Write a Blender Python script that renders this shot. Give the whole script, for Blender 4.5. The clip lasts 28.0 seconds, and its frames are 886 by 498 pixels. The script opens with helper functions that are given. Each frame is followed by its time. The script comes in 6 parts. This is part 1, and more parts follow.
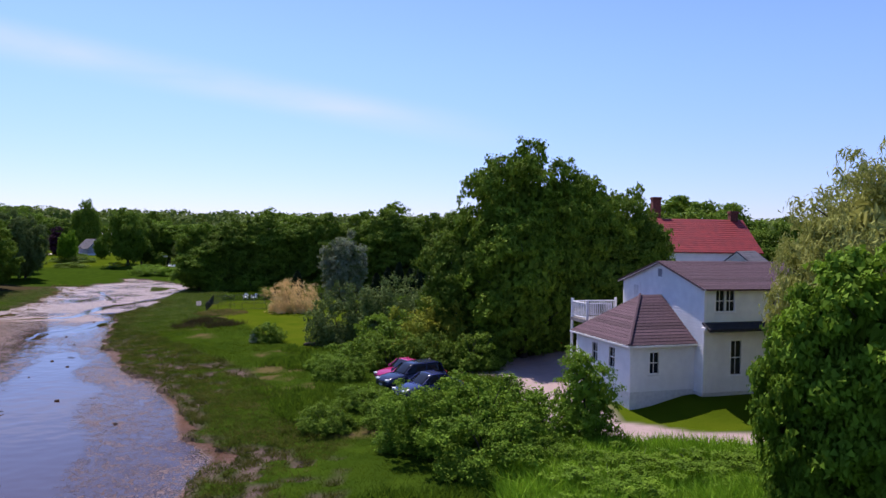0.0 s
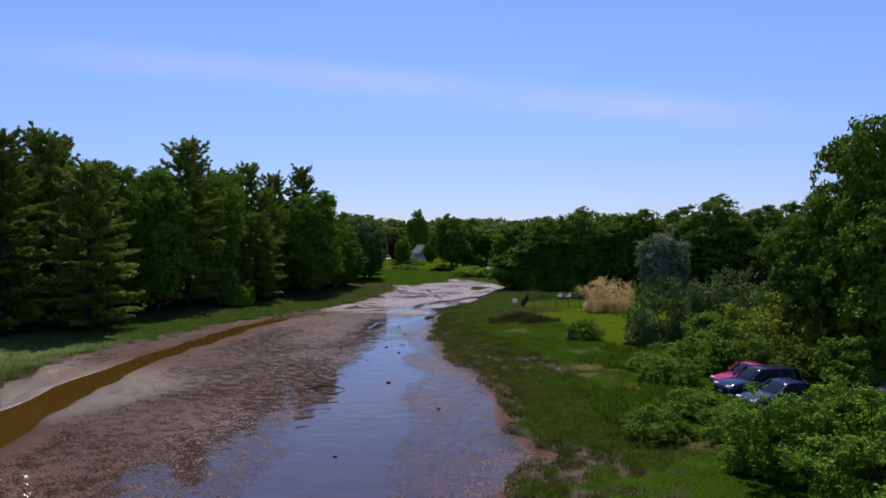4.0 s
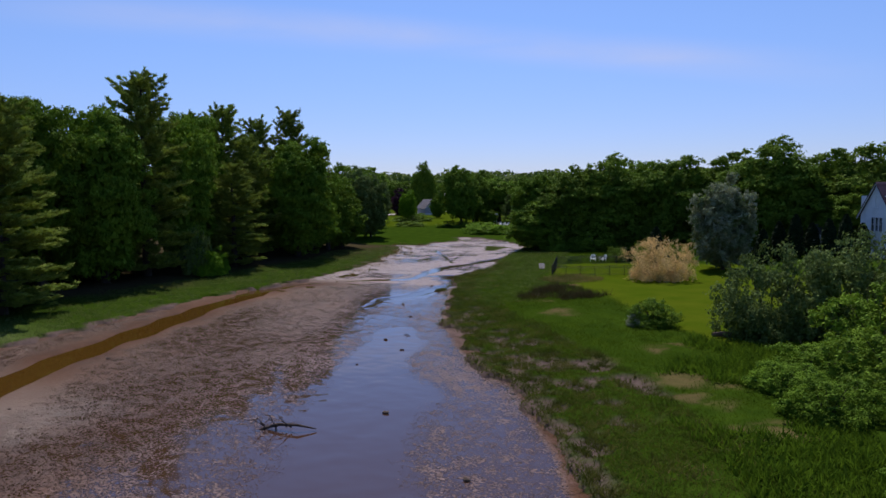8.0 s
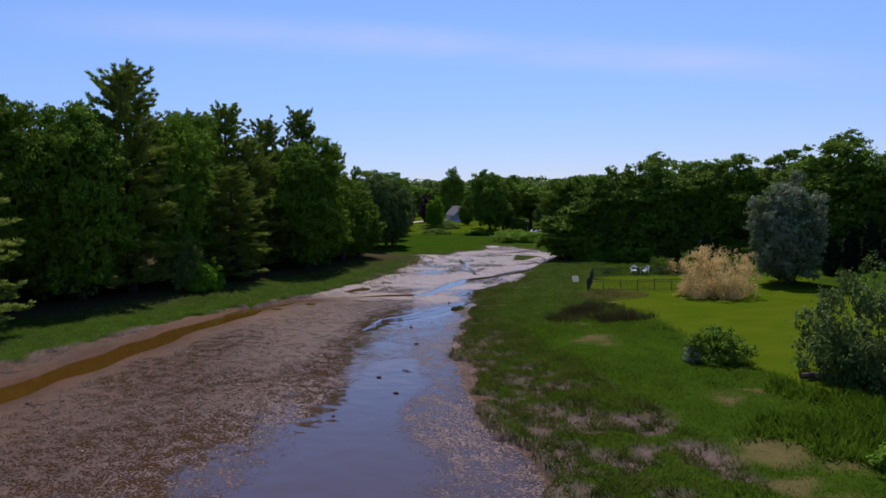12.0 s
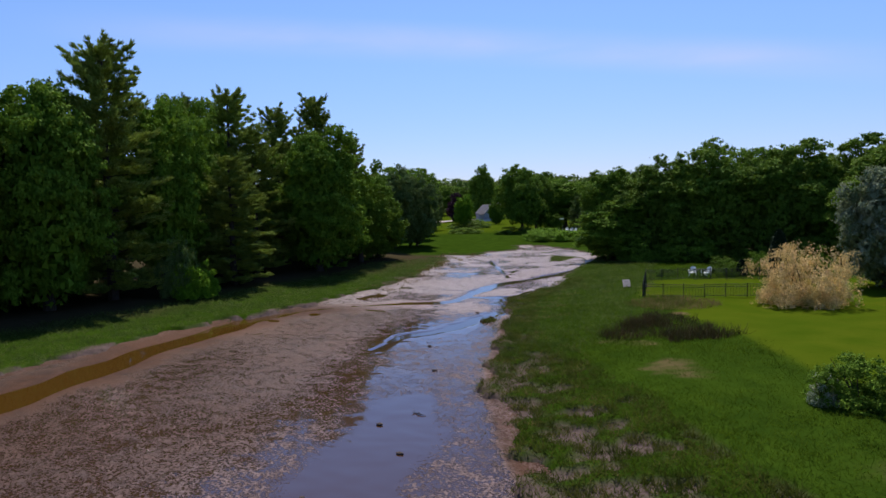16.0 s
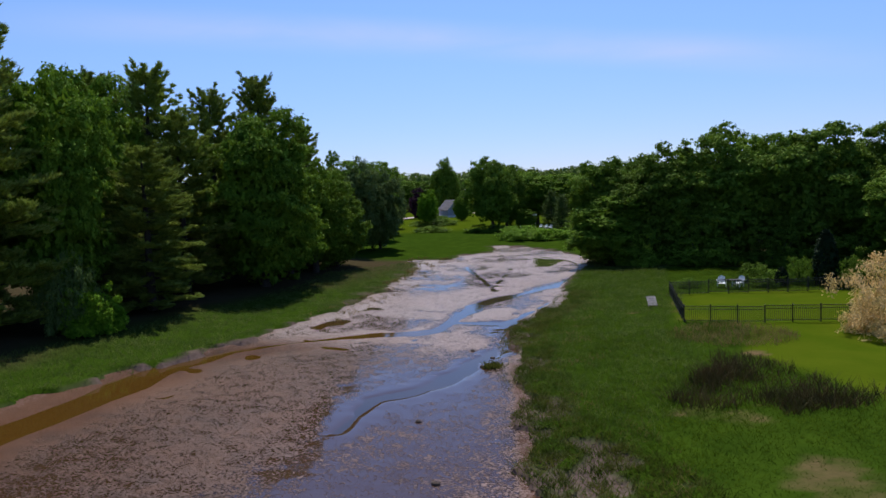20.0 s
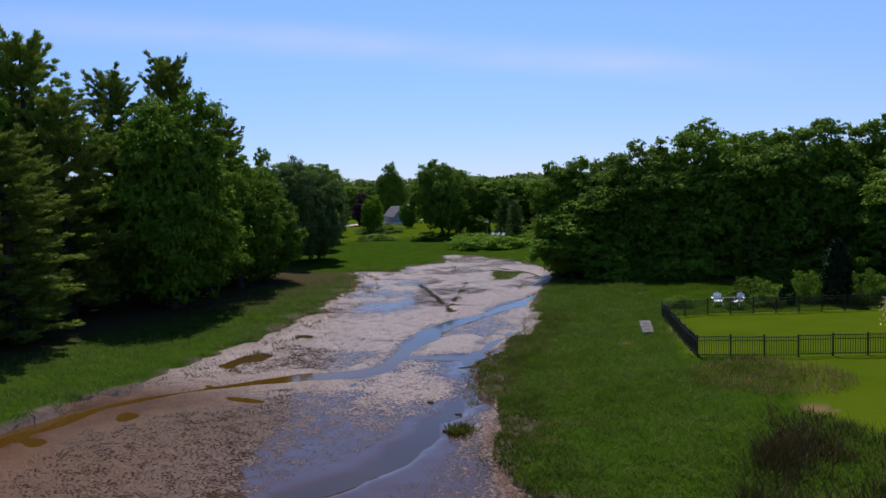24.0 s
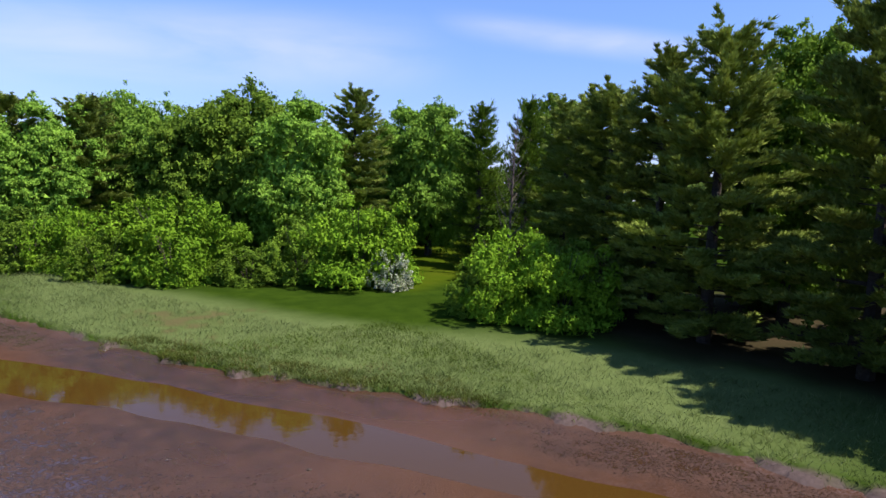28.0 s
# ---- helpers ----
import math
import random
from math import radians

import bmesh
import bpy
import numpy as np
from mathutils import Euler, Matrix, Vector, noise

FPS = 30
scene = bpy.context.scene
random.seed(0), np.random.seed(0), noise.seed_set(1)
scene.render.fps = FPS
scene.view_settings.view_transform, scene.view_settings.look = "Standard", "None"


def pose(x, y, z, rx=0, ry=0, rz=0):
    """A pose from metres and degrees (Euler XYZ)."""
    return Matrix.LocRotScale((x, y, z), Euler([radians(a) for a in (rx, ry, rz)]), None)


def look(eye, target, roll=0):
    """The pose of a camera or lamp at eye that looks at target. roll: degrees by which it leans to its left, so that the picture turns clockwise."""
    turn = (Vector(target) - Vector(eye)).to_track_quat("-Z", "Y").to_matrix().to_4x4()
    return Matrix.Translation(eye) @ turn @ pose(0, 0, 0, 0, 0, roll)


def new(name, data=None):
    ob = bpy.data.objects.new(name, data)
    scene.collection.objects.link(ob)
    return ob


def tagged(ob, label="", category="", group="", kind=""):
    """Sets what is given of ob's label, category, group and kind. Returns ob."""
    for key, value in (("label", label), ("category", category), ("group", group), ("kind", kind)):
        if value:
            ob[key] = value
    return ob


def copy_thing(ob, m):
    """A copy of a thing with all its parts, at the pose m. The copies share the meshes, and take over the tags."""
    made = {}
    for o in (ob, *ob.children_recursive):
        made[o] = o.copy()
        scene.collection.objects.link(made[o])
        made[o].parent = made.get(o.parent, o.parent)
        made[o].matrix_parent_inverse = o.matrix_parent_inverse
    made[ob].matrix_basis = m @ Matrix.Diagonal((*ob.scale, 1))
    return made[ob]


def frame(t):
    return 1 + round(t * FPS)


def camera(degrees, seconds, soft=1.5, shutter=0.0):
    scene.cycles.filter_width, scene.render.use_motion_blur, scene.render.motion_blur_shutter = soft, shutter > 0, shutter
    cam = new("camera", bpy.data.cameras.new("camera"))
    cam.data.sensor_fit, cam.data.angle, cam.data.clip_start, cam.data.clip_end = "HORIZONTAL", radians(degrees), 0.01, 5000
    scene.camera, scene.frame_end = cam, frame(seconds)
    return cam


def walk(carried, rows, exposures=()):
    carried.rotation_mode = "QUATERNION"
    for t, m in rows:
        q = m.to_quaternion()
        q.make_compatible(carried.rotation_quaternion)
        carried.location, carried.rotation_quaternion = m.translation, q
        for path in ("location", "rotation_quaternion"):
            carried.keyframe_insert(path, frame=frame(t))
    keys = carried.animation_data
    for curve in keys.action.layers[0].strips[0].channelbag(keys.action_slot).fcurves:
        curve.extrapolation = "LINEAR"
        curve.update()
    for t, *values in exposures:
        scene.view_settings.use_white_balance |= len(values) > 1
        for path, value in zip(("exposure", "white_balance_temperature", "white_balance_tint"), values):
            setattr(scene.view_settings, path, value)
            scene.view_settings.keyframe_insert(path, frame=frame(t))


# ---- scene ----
cam = camera(65.7, 28.0)
PATH = [
    (0, (3.064, -0.537, 10.762), (2.946, 1.46, 10.728), 1.0),
    (0.3, (3.044, 0.033, 10.779), (2.49, 1.954, 10.725), 1.2),
    (0.5, (3.013, 0.092, 10.471), (2.316, 1.966, 10.436), 0.9),
    (1, (3.025, 0.121, 10.327), (2.186, 1.936, 10.294), 0.8),
    (1.5, (2.977, 0.072, 9.914), (2.054, 1.846, 9.883), 0.7),
    (2, (3.005, 0.106, 9.517), (2.058, 1.867, 9.489), 0.5),
    (2.5, (3.001, 0.217, 9.415), (2.055, 1.979, 9.39), 0.5),
    (3, (2.786, 0.781, 9.427), (1.832, 2.539, 9.401), 0.3),
    (3.5, (2.266, 1.723, 9.436), (1.303, 3.476, 9.411), 0.1),
    (5.5, (-2.351, 9.198, 9.254), (-3.309, 10.954, 9.236), -0.3),
    (6, (-3.51, 11.375, 9.443), (-4.466, 13.132, 9.427), -0.4),
    (6.5, (-4.501, 12.806, 9.51), (-5.452, 14.565, 9.488), -0.4),
    (7, (-5.385, 14.206, 9.504), (-6.34, 15.961, 9.417), -0.5),
    (7.5, (-6.306, 15.603, 9.458), (-7.27, 17.347, 9.298), -0.5),
    (8, (-7.113, 16.931, 9.425), (-8.09, 18.669, 9.268), -0.6),
    (8.5, (-7.829, 18.182, 9.469), (-8.819, 19.912, 9.312), -0.7),
    (9, (-8.393, 19.471, 9.392), (-9.398, 21.193, 9.239), -0.9),
    (9.5, (-8.835, 20.575, 9.403), (-9.834, 22.301, 9.252), -0.9),
    (10, (-9.185, 21.605, 9.333), (-10.198, 23.324, 9.188), -0.8),
    (10.5, (-9.478, 22.543, 9.263), (-10.502, 24.255, 9.123), -0.8),
    (11, (-9.724, 23.451, 9.24), (-10.762, 25.156, 9.102), -0.9),
    (11.5, (-10.029, 24.468, 9.166), (-11.079, 26.165, 9.029), -0.9),
    (12, (-10.33, 25.46, 9.113), (-11.391, 27.15, 8.978), -1.0),
    (12.5, (-10.726, 26.38, 9.092), (-11.795, 28.065, 8.956), -1.0),
    (14.5, (-12.946, 30.909, 8.607), (-14.06, 32.566, 8.478), -1.2),
    (15, (-13.659, 31.81, 8.497), (-14.78, 33.462, 8.367), -1.3),
    (15.5, (-14.505, 32.861, 8.44), (-15.633, 34.507, 8.308), -1.4),
    (16, (-15.407, 34.005, 8.366), (-16.542, 35.647, 8.235), -1.5),
    (16.5, (-16.267, 35.016, 8.479), (-17.391, 36.666, 8.344), -1.7),
    (17, (-17.222, 36.018, 8.57), (-18.313, 37.689, 8.433), -1.8),
    (17.5, (-18.278, 37.112, 8.581), (-19.34, 38.801, 8.442), -1.9),
    (18, (-19.473, 38.335, 8.534), (-20.522, 40.033, 8.392), -2.0),
    (18.5, (-20.606, 39.632, 8.524), (-21.657, 41.327, 8.382), -2.0),
    (19, (-21.824, 41.18, 8.56), (-22.882, 42.871, 8.416), -2.0),
    (19.5, (-23.013, 42.746, 8.63), (-24.067, 44.439, 8.484), -2.1),
    (20, (-24.142, 44.311, 8.822), (-25.174, 46.018, 8.671), -2.2),
    (20.5, (-25.37, 45.99, 8.789), (-26.392, 47.703, 8.644), -2.1),
    (21, (-26.541, 47.677, 8.735), (-27.531, 49.408, 8.59), -2.0),
    (21.5, (-27.699, 49.412, 8.624), (-28.642, 51.17, 8.482), -2.0),
    (23.5, (-29.316, 52.661, 8.576), (-30.214, 54.443, 8.441), -2.0),
    (24, (-29.324, 52.744, 8.495), (-30.217, 54.529, 8.359), -2.0),
    (24.5, (-29.409, 52.817, 8.595), (-30.294, 54.605, 8.458), -2.0),
    (25, (-29.491, 52.885, 8.868), (-30.372, 54.675, 8.728), -2.0),
    (25.5, (-29.732, 52.793, 8.972), (-30.866, 54.435, 8.839), -1.6),
    (26, (-29.75, 52.75, 8.92), (-31.526, 53.663, 8.807), -0.93),
    (26.5, (-29.85, 52.6, 8.85), (-31.848, 52.602, 8.742), 0.36),
    (27, (-29.95, 52.4, 8.8), (-31.861, 51.82, 8.678), 1.29),
    (27.5, (-30.05, 52.2, 8.75), (-31.679, 51.045, 8.607), 2.01),
    (28, (-30.1, 52.1, 8.72), (-31.272, 50.485, 8.547), 3.03),
]
EXPOSURES = [(0.0, 0.5, 6200, 26), (1.2, 0.35, 6200, 25), (2.2, 0.15, 6200, 22), (3.5, 0.05, 6200, 18), (6.0, 0.0, 6200, 17), (8.0, -0.06, 6200, 17), (12.0, 0.03, 6200, 16), (17.0, 0.13, 6200, 14), (25.0, 0.13, 6200, 12), (26.5, 0.16, 6200, 13), (27.3, 0.46, 6200, 14), (28.0, 0.62, 6200, 18)]
walk(cam, [(t, look(eye, target, roll)) for t, eye, target, roll in PATH], EXPOSURES)

# ---- light: high summer sun and a blue sky with thin cirrus ----
SUN_AZ, SUN_EL = 30.0, 57.0  # degrees to the left of +y, and above the horizon
world = bpy.data.worlds.new("sky")
scene.world = world
world.use_nodes = True
wn, wl = world.node_tree.nodes, world.node_tree.links
wn.clear()
w_out, w_bg, w_sky = wn.new("ShaderNodeOutputWorld"), wn.new("ShaderNodeBackground"), wn.new("ShaderNodeTexSky")
w_sky.sky_type, w_sky.sun_disc = "NISHITA", False
w_sky.sun_elevation, w_sky.sun_rotation = radians(SUN_EL), radians(-SUN_AZ)
w_sky.altitude, w_sky.air_density, w_sky.dust_density, w_sky.ozone_density = 10, 1.0, 0.2, 3.0
w_co, w_map, w_noise, w_ramp = wn.new("ShaderNodeTexCoord"), wn.new("ShaderNodeMapping"), wn.new("ShaderNodeTexNoise"), wn.new("ShaderNodeMapRange")
w_map.inputs["Scale"].default_value = (2.2, 2.2, 9.0)
w_noise.inputs["Scale"].default_value, w_noise.inputs["Detail"].default_value, w_noise.inputs["Distortion"].default_value = 1.6, 6.0, 0.5
w_ramp.inputs["From Min"].default_value, w_ramp.inputs["From Max"].default_value = 0.22, 0.72
wl.new(w_co.outputs["Generated"], w_map.inputs["Vector"])
wl.new(w_map.outputs[0], w_noise.inputs["Vector"])
wl.new(w_noise.outputs[0], w_ramp.inputs[0])


def w_math(op, a, b):
    n = wn.new("ShaderNodeMath")
    n.operation = op
    for k, v in enumerate((a, b)):
        if isinstance(v, float):
            n.inputs[k].default_value = v
        else:
            wl.new(v, n.inputs[k])
    return n.outputs[0]


def w_dot(v):
    n = wn.new("ShaderNodeVectorMath")
    n.operation = "DOT_PRODUCT"
    wl.new(w_co.outputs["Generated"], n.inputs[0])
    n.inputs[1].default_value = v
    return n.outputs["Value"]


def w_range(v, a, b):
    n = wn.new("ShaderNodeMapRange")
    n.interpolation_type = "SMOOTHSTEP"
    n.inputs["From Min"].default_value, n.inputs["From Max"].default_value = a, b
    wl.new(v, n.inputs[0])
    return n.outputs[0]


# thin cirrus: each streak follows a great circle and fades along it
streaks = None
for pole, heart, half, wide, amount in (((-0.1802, 0.1468, -0.9726), (-0.4823, 0.8486, 0.2175), 0.034, 0.80, 0.46), ((-0.1102, -0.144, -0.9834), (-0.28, -0.945, 0.17), 0.075, 0.93, 0.62), ((-0.0847, -0.2207, -0.9717), (-0.7091, -0.6717, 0.2144), 0.030, 0.972, 0.45)):
    across = w_range(w_math("ABSOLUTE", w_dot(pole), 0.0), half, 0.0)
    along = w_range(w_dot(heart), wide, 1.0)
    one = w_math("MULTIPLY", w_math("MULTIPLY", across, along), w_math("MULTIPLY", w_ramp.outputs[0], amount))
    streaks = one if streaks is None else w_math("MAXIMUM", streaks, one)
w_mix, w_tint = wn.new("ShaderNodeMix"), wn.new("ShaderNodeMix")
w_mix.data_type = w_tint.data_type = "RGBA"
w_mix.inputs[7].default_value = (6.2, 6.3, 7.6, 1)
w_tint.blend_type = "MULTIPLY"
w_tint.inputs[0].default_value = 1.0
w_hue = wn.new("ShaderNodeMix")
w_hue.data_type = "RGBA"
w_hue.inputs[6].default_value, w_hue.inputs[7].default_value = (0.73, 0.77, 1.09, 1), (0.90, 1.02, 1.28, 1)
wl.new(w_range(w_dot((0, 0, 1)), 0.0, 0.28), w_hue.inputs[0])
wl.new(w_hue.outputs[2], w_tint.inputs[7])
wl.new(streaks, w_mix.inputs[0])
wl.new(w_sky.outputs[0], w_tint.inputs[6])
wl.new(w_tint.outputs[2], w_mix.inputs[6])
wl.new(w_mix.outputs[2], w_bg.inputs[0])
wl.new(w_bg.outputs[0], w_out.inputs[0])
w_bg.inputs[1].default_value = 0.10

sun = new("sun", bpy.data.lights.new("sun", "SUN"))
sun.data.energy, sun.data.angle, sun.data.color = 5.0, radians(0.55), (1.0, 0.93, 0.80)
sun_dir = Vector((-math.sin(radians(SUN_AZ)) * math.cos(radians(SUN_EL)), math.cos(radians(SUN_AZ)) * math.cos(radians(SUN_EL)), math.sin(radians(SUN_EL))))
sun.matrix_world = look(sun_dir * 100, (0, 0, 0))

# ---- materials ----
MATS = {}


def shade(name, a, b, scale=3.0, rough=0.8, bump=0.0, bump_scale=None, c=None, big=0.0, spec=0.3, metal=0.0, translucent=0.0, per_object=0.0, detail=6.0, coat=0.0, island=0.0):
    """A procedural surface: two colours mixed by noise, a third by broad noise, a fine relief."""
    m = bpy.data.materials.new(name)
    m.use_nodes = True
    n, l = m.node_tree.nodes, m.node_tree.links
    p, out = n["Principled BSDF"], n["Material Output"]
    co, no, mix = n.new("ShaderNodeTexCoord"), n.new("ShaderNodeTexNoise"), n.new("ShaderNodeMix")
    no.inputs["Scale"].default_value, no.inputs["Detail"].default_value = scale, detail
    ramp = n.new("ShaderNodeValToRGB")
    ramp.color_ramp.elements[0].position, ramp.color_ramp.elements[1].position = 0.35, 0.65
    mix.data_type = "RGBA"
    mix.inputs[6].default_value, mix.inputs[7].default_value = (*a, 1), (*b, 1)
    l.new(co.outputs["Object"], no.inputs["Vector"])
    l.new(no.outputs[0], ramp.inputs[0])
    l.new(ramp.outputs[0], mix.inputs[0])
    col = mix.outputs[2]
    if c:
        big_no, big_ramp, big_mix = n.new("ShaderNodeTexNoise"), n.new("ShaderNodeValToRGB"), n.new("ShaderNodeMix")
        big_no.inputs["Scale"].default_value, big_no.inputs["Detail"].default_value = big or scale / 8, 4
        big_ramp.color_ramp.elements[0].position, big_ramp.color_ramp.elements[1].position = 0.45, 0.68
        big_mix.data_type = "RGBA"
        big_mix.inputs[7].default_value = (*c, 1)
        l.new(co.outputs["Object"], big_no.inputs["Vector"])
        l.new(big_no.outputs[0], big_ramp.inputs[0])
        l.new(big_ramp.outputs[0], big_mix.inputs[0])
        l.new(col, big_mix.inputs[6])
        col = big_mix.outputs[2]
    if island:
        geo, ihsv, imul = n.new("ShaderNodeNewGeometry"), n.new("ShaderNodeHueSaturation"), n.new("ShaderNodeMapRange")
        imul.inputs["To Min"].default_value, imul.inputs["To Max"].default_value = 1 - island, 1 + island
        l.new(geo.outputs["Random Per Island"], imul.inputs[0])
        l.new(imul.outputs[0], ihsv.inputs["Value"])
        l.new(col, ihsv.inputs["Color"])
        col = ihsv.outputs[0]
    if per_object:
        info, hsv, mul = n.new("ShaderNodeObjectInfo"), n.new("ShaderNodeHueSaturation"), n.new("ShaderNodeMapRange")
        mul.inputs["To Min"].default_value, mul.inputs["To Max"].default_value = 1 - per_object, 1 + per_object
        l.new(info.outputs["Random"], mul.inputs[0])
        l.new(mul.outputs[0], hsv.inputs["Value"])
        l.new(col, hsv.inputs["Color"])
        col = hsv.outputs[0]
    l.new(col, p.inputs["Base Color"])
    p.inputs["Roughness"].default_value, p.inputs["Metallic"].default_value = rough, metal
    p.inputs["Specular IOR Level"].default_value, p.inputs["Coat Weight"].default_value = spec, coat
    if bump:
        b_no, b_node = n.new("ShaderNodeTexNoise"), n.new("ShaderNodeBump")
        b_no.inputs["Scale"].default_value, b_no.inputs["Detail"].default_value = bump_scale or scale * 4, 5
        b_node.inputs["Strength"].default_value = bump
        b_node.inputs["Distance"].default_value = 0.05
        l.new(co.outputs["Object"], b_no.inputs["Vector"])
        l.new(b_no.outputs[0], b_node.inputs["Height"])
        l.new(b_node.outputs[0], p.inputs["Normal"])
    if translucent:
        tr, ms = n.new("ShaderNodeBsdfTranslucent"), n.new("ShaderNodeMixShader")
        ms.inputs[0].default_value = translucent
        l.new(col, tr.inputs[0])
        l.new(p.outputs[0], ms.inputs[1])
        l.new(tr.outputs[0], ms.inputs[2])
        l.new(ms.outputs[0], out.inputs[0])
    MATS[name] = m
    return m


def leafy(name, a, b, per=0.18, translucent=0.22, rough=0.75, spec=0.06, scale=0.9):
    return shade(name, a, b, scale=scale, rough=rough, spec=spec, island=0.2, translucent=translucent, per_object=per, detail=3)


leafy("leaf_maple", (0.15, 0.245, 0.02), (0.088, 0.165, 0.014))
# Maple green lightened, so sunlight on the southern trees is partly in the colour.
leafy("leaf_sunlit", (0.20, 0.34, 0.040), (0.11, 0.22, 0.024), translucent=0.2)
leafy("leaf_oak", (0.145, 0.23, 0.023), (0.088, 0.155, 0.016))
leafy("leaf_pine", (0.27, 0.33, 0.060), (0.15, 0.205, 0.040), per=0.2, translucent=0.14)
leafy("leaf_willow", (0.36, 0.37, 0.1), (0.25, 0.28, 0.07), per=0.05)
leafy("leaf_silver", (0.27, 0.30, 0.19), (0.12, 0.165, 0.07), per=0.05)
leafy("leaf_shrub", (0.15, 0.245, 0.02), (0.085, 0.155, 0.015), per=0.25)
leafy("leaf_bright", (0.19, 0.33, 0.018), (0.115, 0.235, 0.013), per=0.15)
leafy("leaf_near", (0.145, 0.25, 0.018), (0.08, 0.155, 0.013), per=0.15)
leafy("weed_blade", (0.085, 0.15, 0.01), (0.05, 0.098, 0.007), per=0.0, translucent=0.45, spec=0.03)
leafy("leaf_yellow", (0.282, 0.288, 0.025), (0.134, 0.192, 0.020), per=0.1)
leafy("leaf_grey", (0.15, 0.21, 0.06), (0.085, 0.135, 0.034), per=0.15)
leafy("leaf_pale", (0.80, 0.58, 0.27), (0.46, 0.36, 0.13), per=0.0)
leafy("leaf_dark", (0.016, 0.034, 0.012), (0.010, 0.022, 0.009), per=0.2, translucent=0.1)
leafy("blossom", (0.60, 0.60, 0.48), (0.09, 0.16, 0.03), per=0.0, scale=6.0)
leafy("leaf_purple", (0.05, 0.02, 0.035), (0.03, 0.014, 0.022), per=0.1)
leafy("leaf_park", (0.15, 0.235, 0.018), (0.09, 0.15, 0.014), translucent=0.15)
leafy("leaf_far", (0.1, 0.15, 0.024), (0.065, 0.105, 0.02), per=0.3)
leafy("marsh_blade", (0.072, 0.116, 0.006), (0.042, 0.076, 0.004), per=0.0, translucent=0.45, spec=0.02)
leafy("marsh_blade_pale", (0.118, 0.152, 0.040), (0.064, 0.102, 0.020), per=0.0, translucent=0.45, spec=0.02)
leafy("marsh_blade_silver", (0.19, 0.23, 0.085), (0.11, 0.15, 0.048), per=0.0, translucent=0.4, spec=0.02)
leafy("marsh_blade_dry", (0.2, 0.145, 0.065), (0.085, 0.085, 0.02), per=0.0, translucent=0.45, spec=0.02)
leafy("tussock_blade", (0.10, 0.105, 0.022), (0.050, 0.068, 0.010), per=0.0, translucent=0.4, spec=0.02)
leafy("reed_brown", (0.080, 0.056, 0.026), (0.046, 0.044, 0.014), per=0.0, translucent=0.2)
shade("bark", (0.07, 0.055, 0.042), (0.035, 0.028, 0.022), scale=6, rough=0.95, bump=0.6)
shade("dead_twig", (0.15, 0.12, 0.105), (0.09, 0.075, 0.065), scale=6, rough=0.9, bump=0.5)
shade("clapboard", (0.80, 0.80, 0.80), (0.74, 0.74, 0.75), scale=2, rough=0.55, c=(0.69, 0.69, 0.69), big=0.5, bump=0.05)
shade("white_trim", (0.82, 0.82, 0.82), (0.76, 0.76, 0.77), scale=4, rough=0.45, bump=0.03)
shade("foundation", (0.66, 0.66, 0.66), (0.56, 0.56, 0.57), scale=5, rough=0.8, bump=0.3)
shade("shingle_mauve", (0.100, 0.060, 0.074), (0.066, 0.040, 0.052), scale=9, rough=0.9, bump=0.4, per_object=0.22)
shade("roof_red", (0.24, 0.022, 0.022), (0.18, 0.018, 0.020), scale=2, rough=0.6, bump=0.2, per_object=0.1)
shade("roof_grey", (0.15, 0.14, 0.15), (0.09, 0.085, 0.09), scale=3, rough=0.9, bump=0.3, per_object=0.12)
shade("roof_dark", (0.035, 0.033, 0.04), (0.022, 0.022, 0.028), scale=3, rough=0.8, bump=0.3)
shade("brick_red", (0.17, 0.05, 0.035), (0.10, 0.035, 0.028), scale=5, rough=0.9, bump=0.4, per_object=0.25)
shade("grey_wall", (0.30, 0.30, 0.34), (0.24, 0.24, 0.28), scale=2, rough=0.7, bump=0.1)
shade("iron_black", (0.012, 0.012, 0.014), (0.020, 0.020, 0.022), scale=8, rough=0.4, spec=0.5)
shade("weathered_wood", (0.34, 0.31, 0.29), (0.22, 0.20, 0.18), scale=5, rough=0.85, bump=0.4)
shade("driftwood", (0.085, 0.060, 0.045), (0.045, 0.034, 0.028), scale=8, rough=0.9, bump=0.5)
shade("gravel", (0.42, 0.33, 0.30), (0.33, 0.26, 0.24), scale=2.5, rough=0.95, bump=0.5, bump_scale=30, c=(0.47, 0.39, 0.35), big=0.25)
shade("tyre", (0.015, 0.015, 0.015), (0.022, 0.021, 0.02), scale=20, rough=0.85)
shade("alloy", (0.45, 0.45, 0.47), (0.36, 0.36, 0.38), scale=10, rough=0.3, metal=0.9)
shade("paint_magenta", (0.34, 0.018, 0.11), (0.30, 0.016, 0.10), scale=1, rough=0.14, coat=0.0, spec=0.45)
shade("paint_navy", (0.012, 0.015, 0.045), (0.010, 0.013, 0.038), scale=1, rough=0.14, coat=0.0, spec=0.45)
shade("paint_blue", (0.022, 0.028, 0.095), (0.020, 0.025, 0.085), scale=1, rough=0.14, coat=0.0, spec=0.45)
shade("paint_white", (0.75, 0.75, 0.76), (0.70, 0.70, 0.71), scale=1, rough=0.25, coat=1.0)
shade("paint_red", (0.35, 0.02, 0.02), (0.30, 0.018, 0.018), scale=1, rough=0.25, coat=1.0)
shade("chrome", (0.7, 0.7, 0.72), (0.6, 0.6, 0.62), scale=8, rough=0.12, metal=1.0)
shade("lamp_glass", (0.75, 0.77, 0.80), (0.62, 0.64, 0.67), scale=10, rough=0.08, spec=0.7)
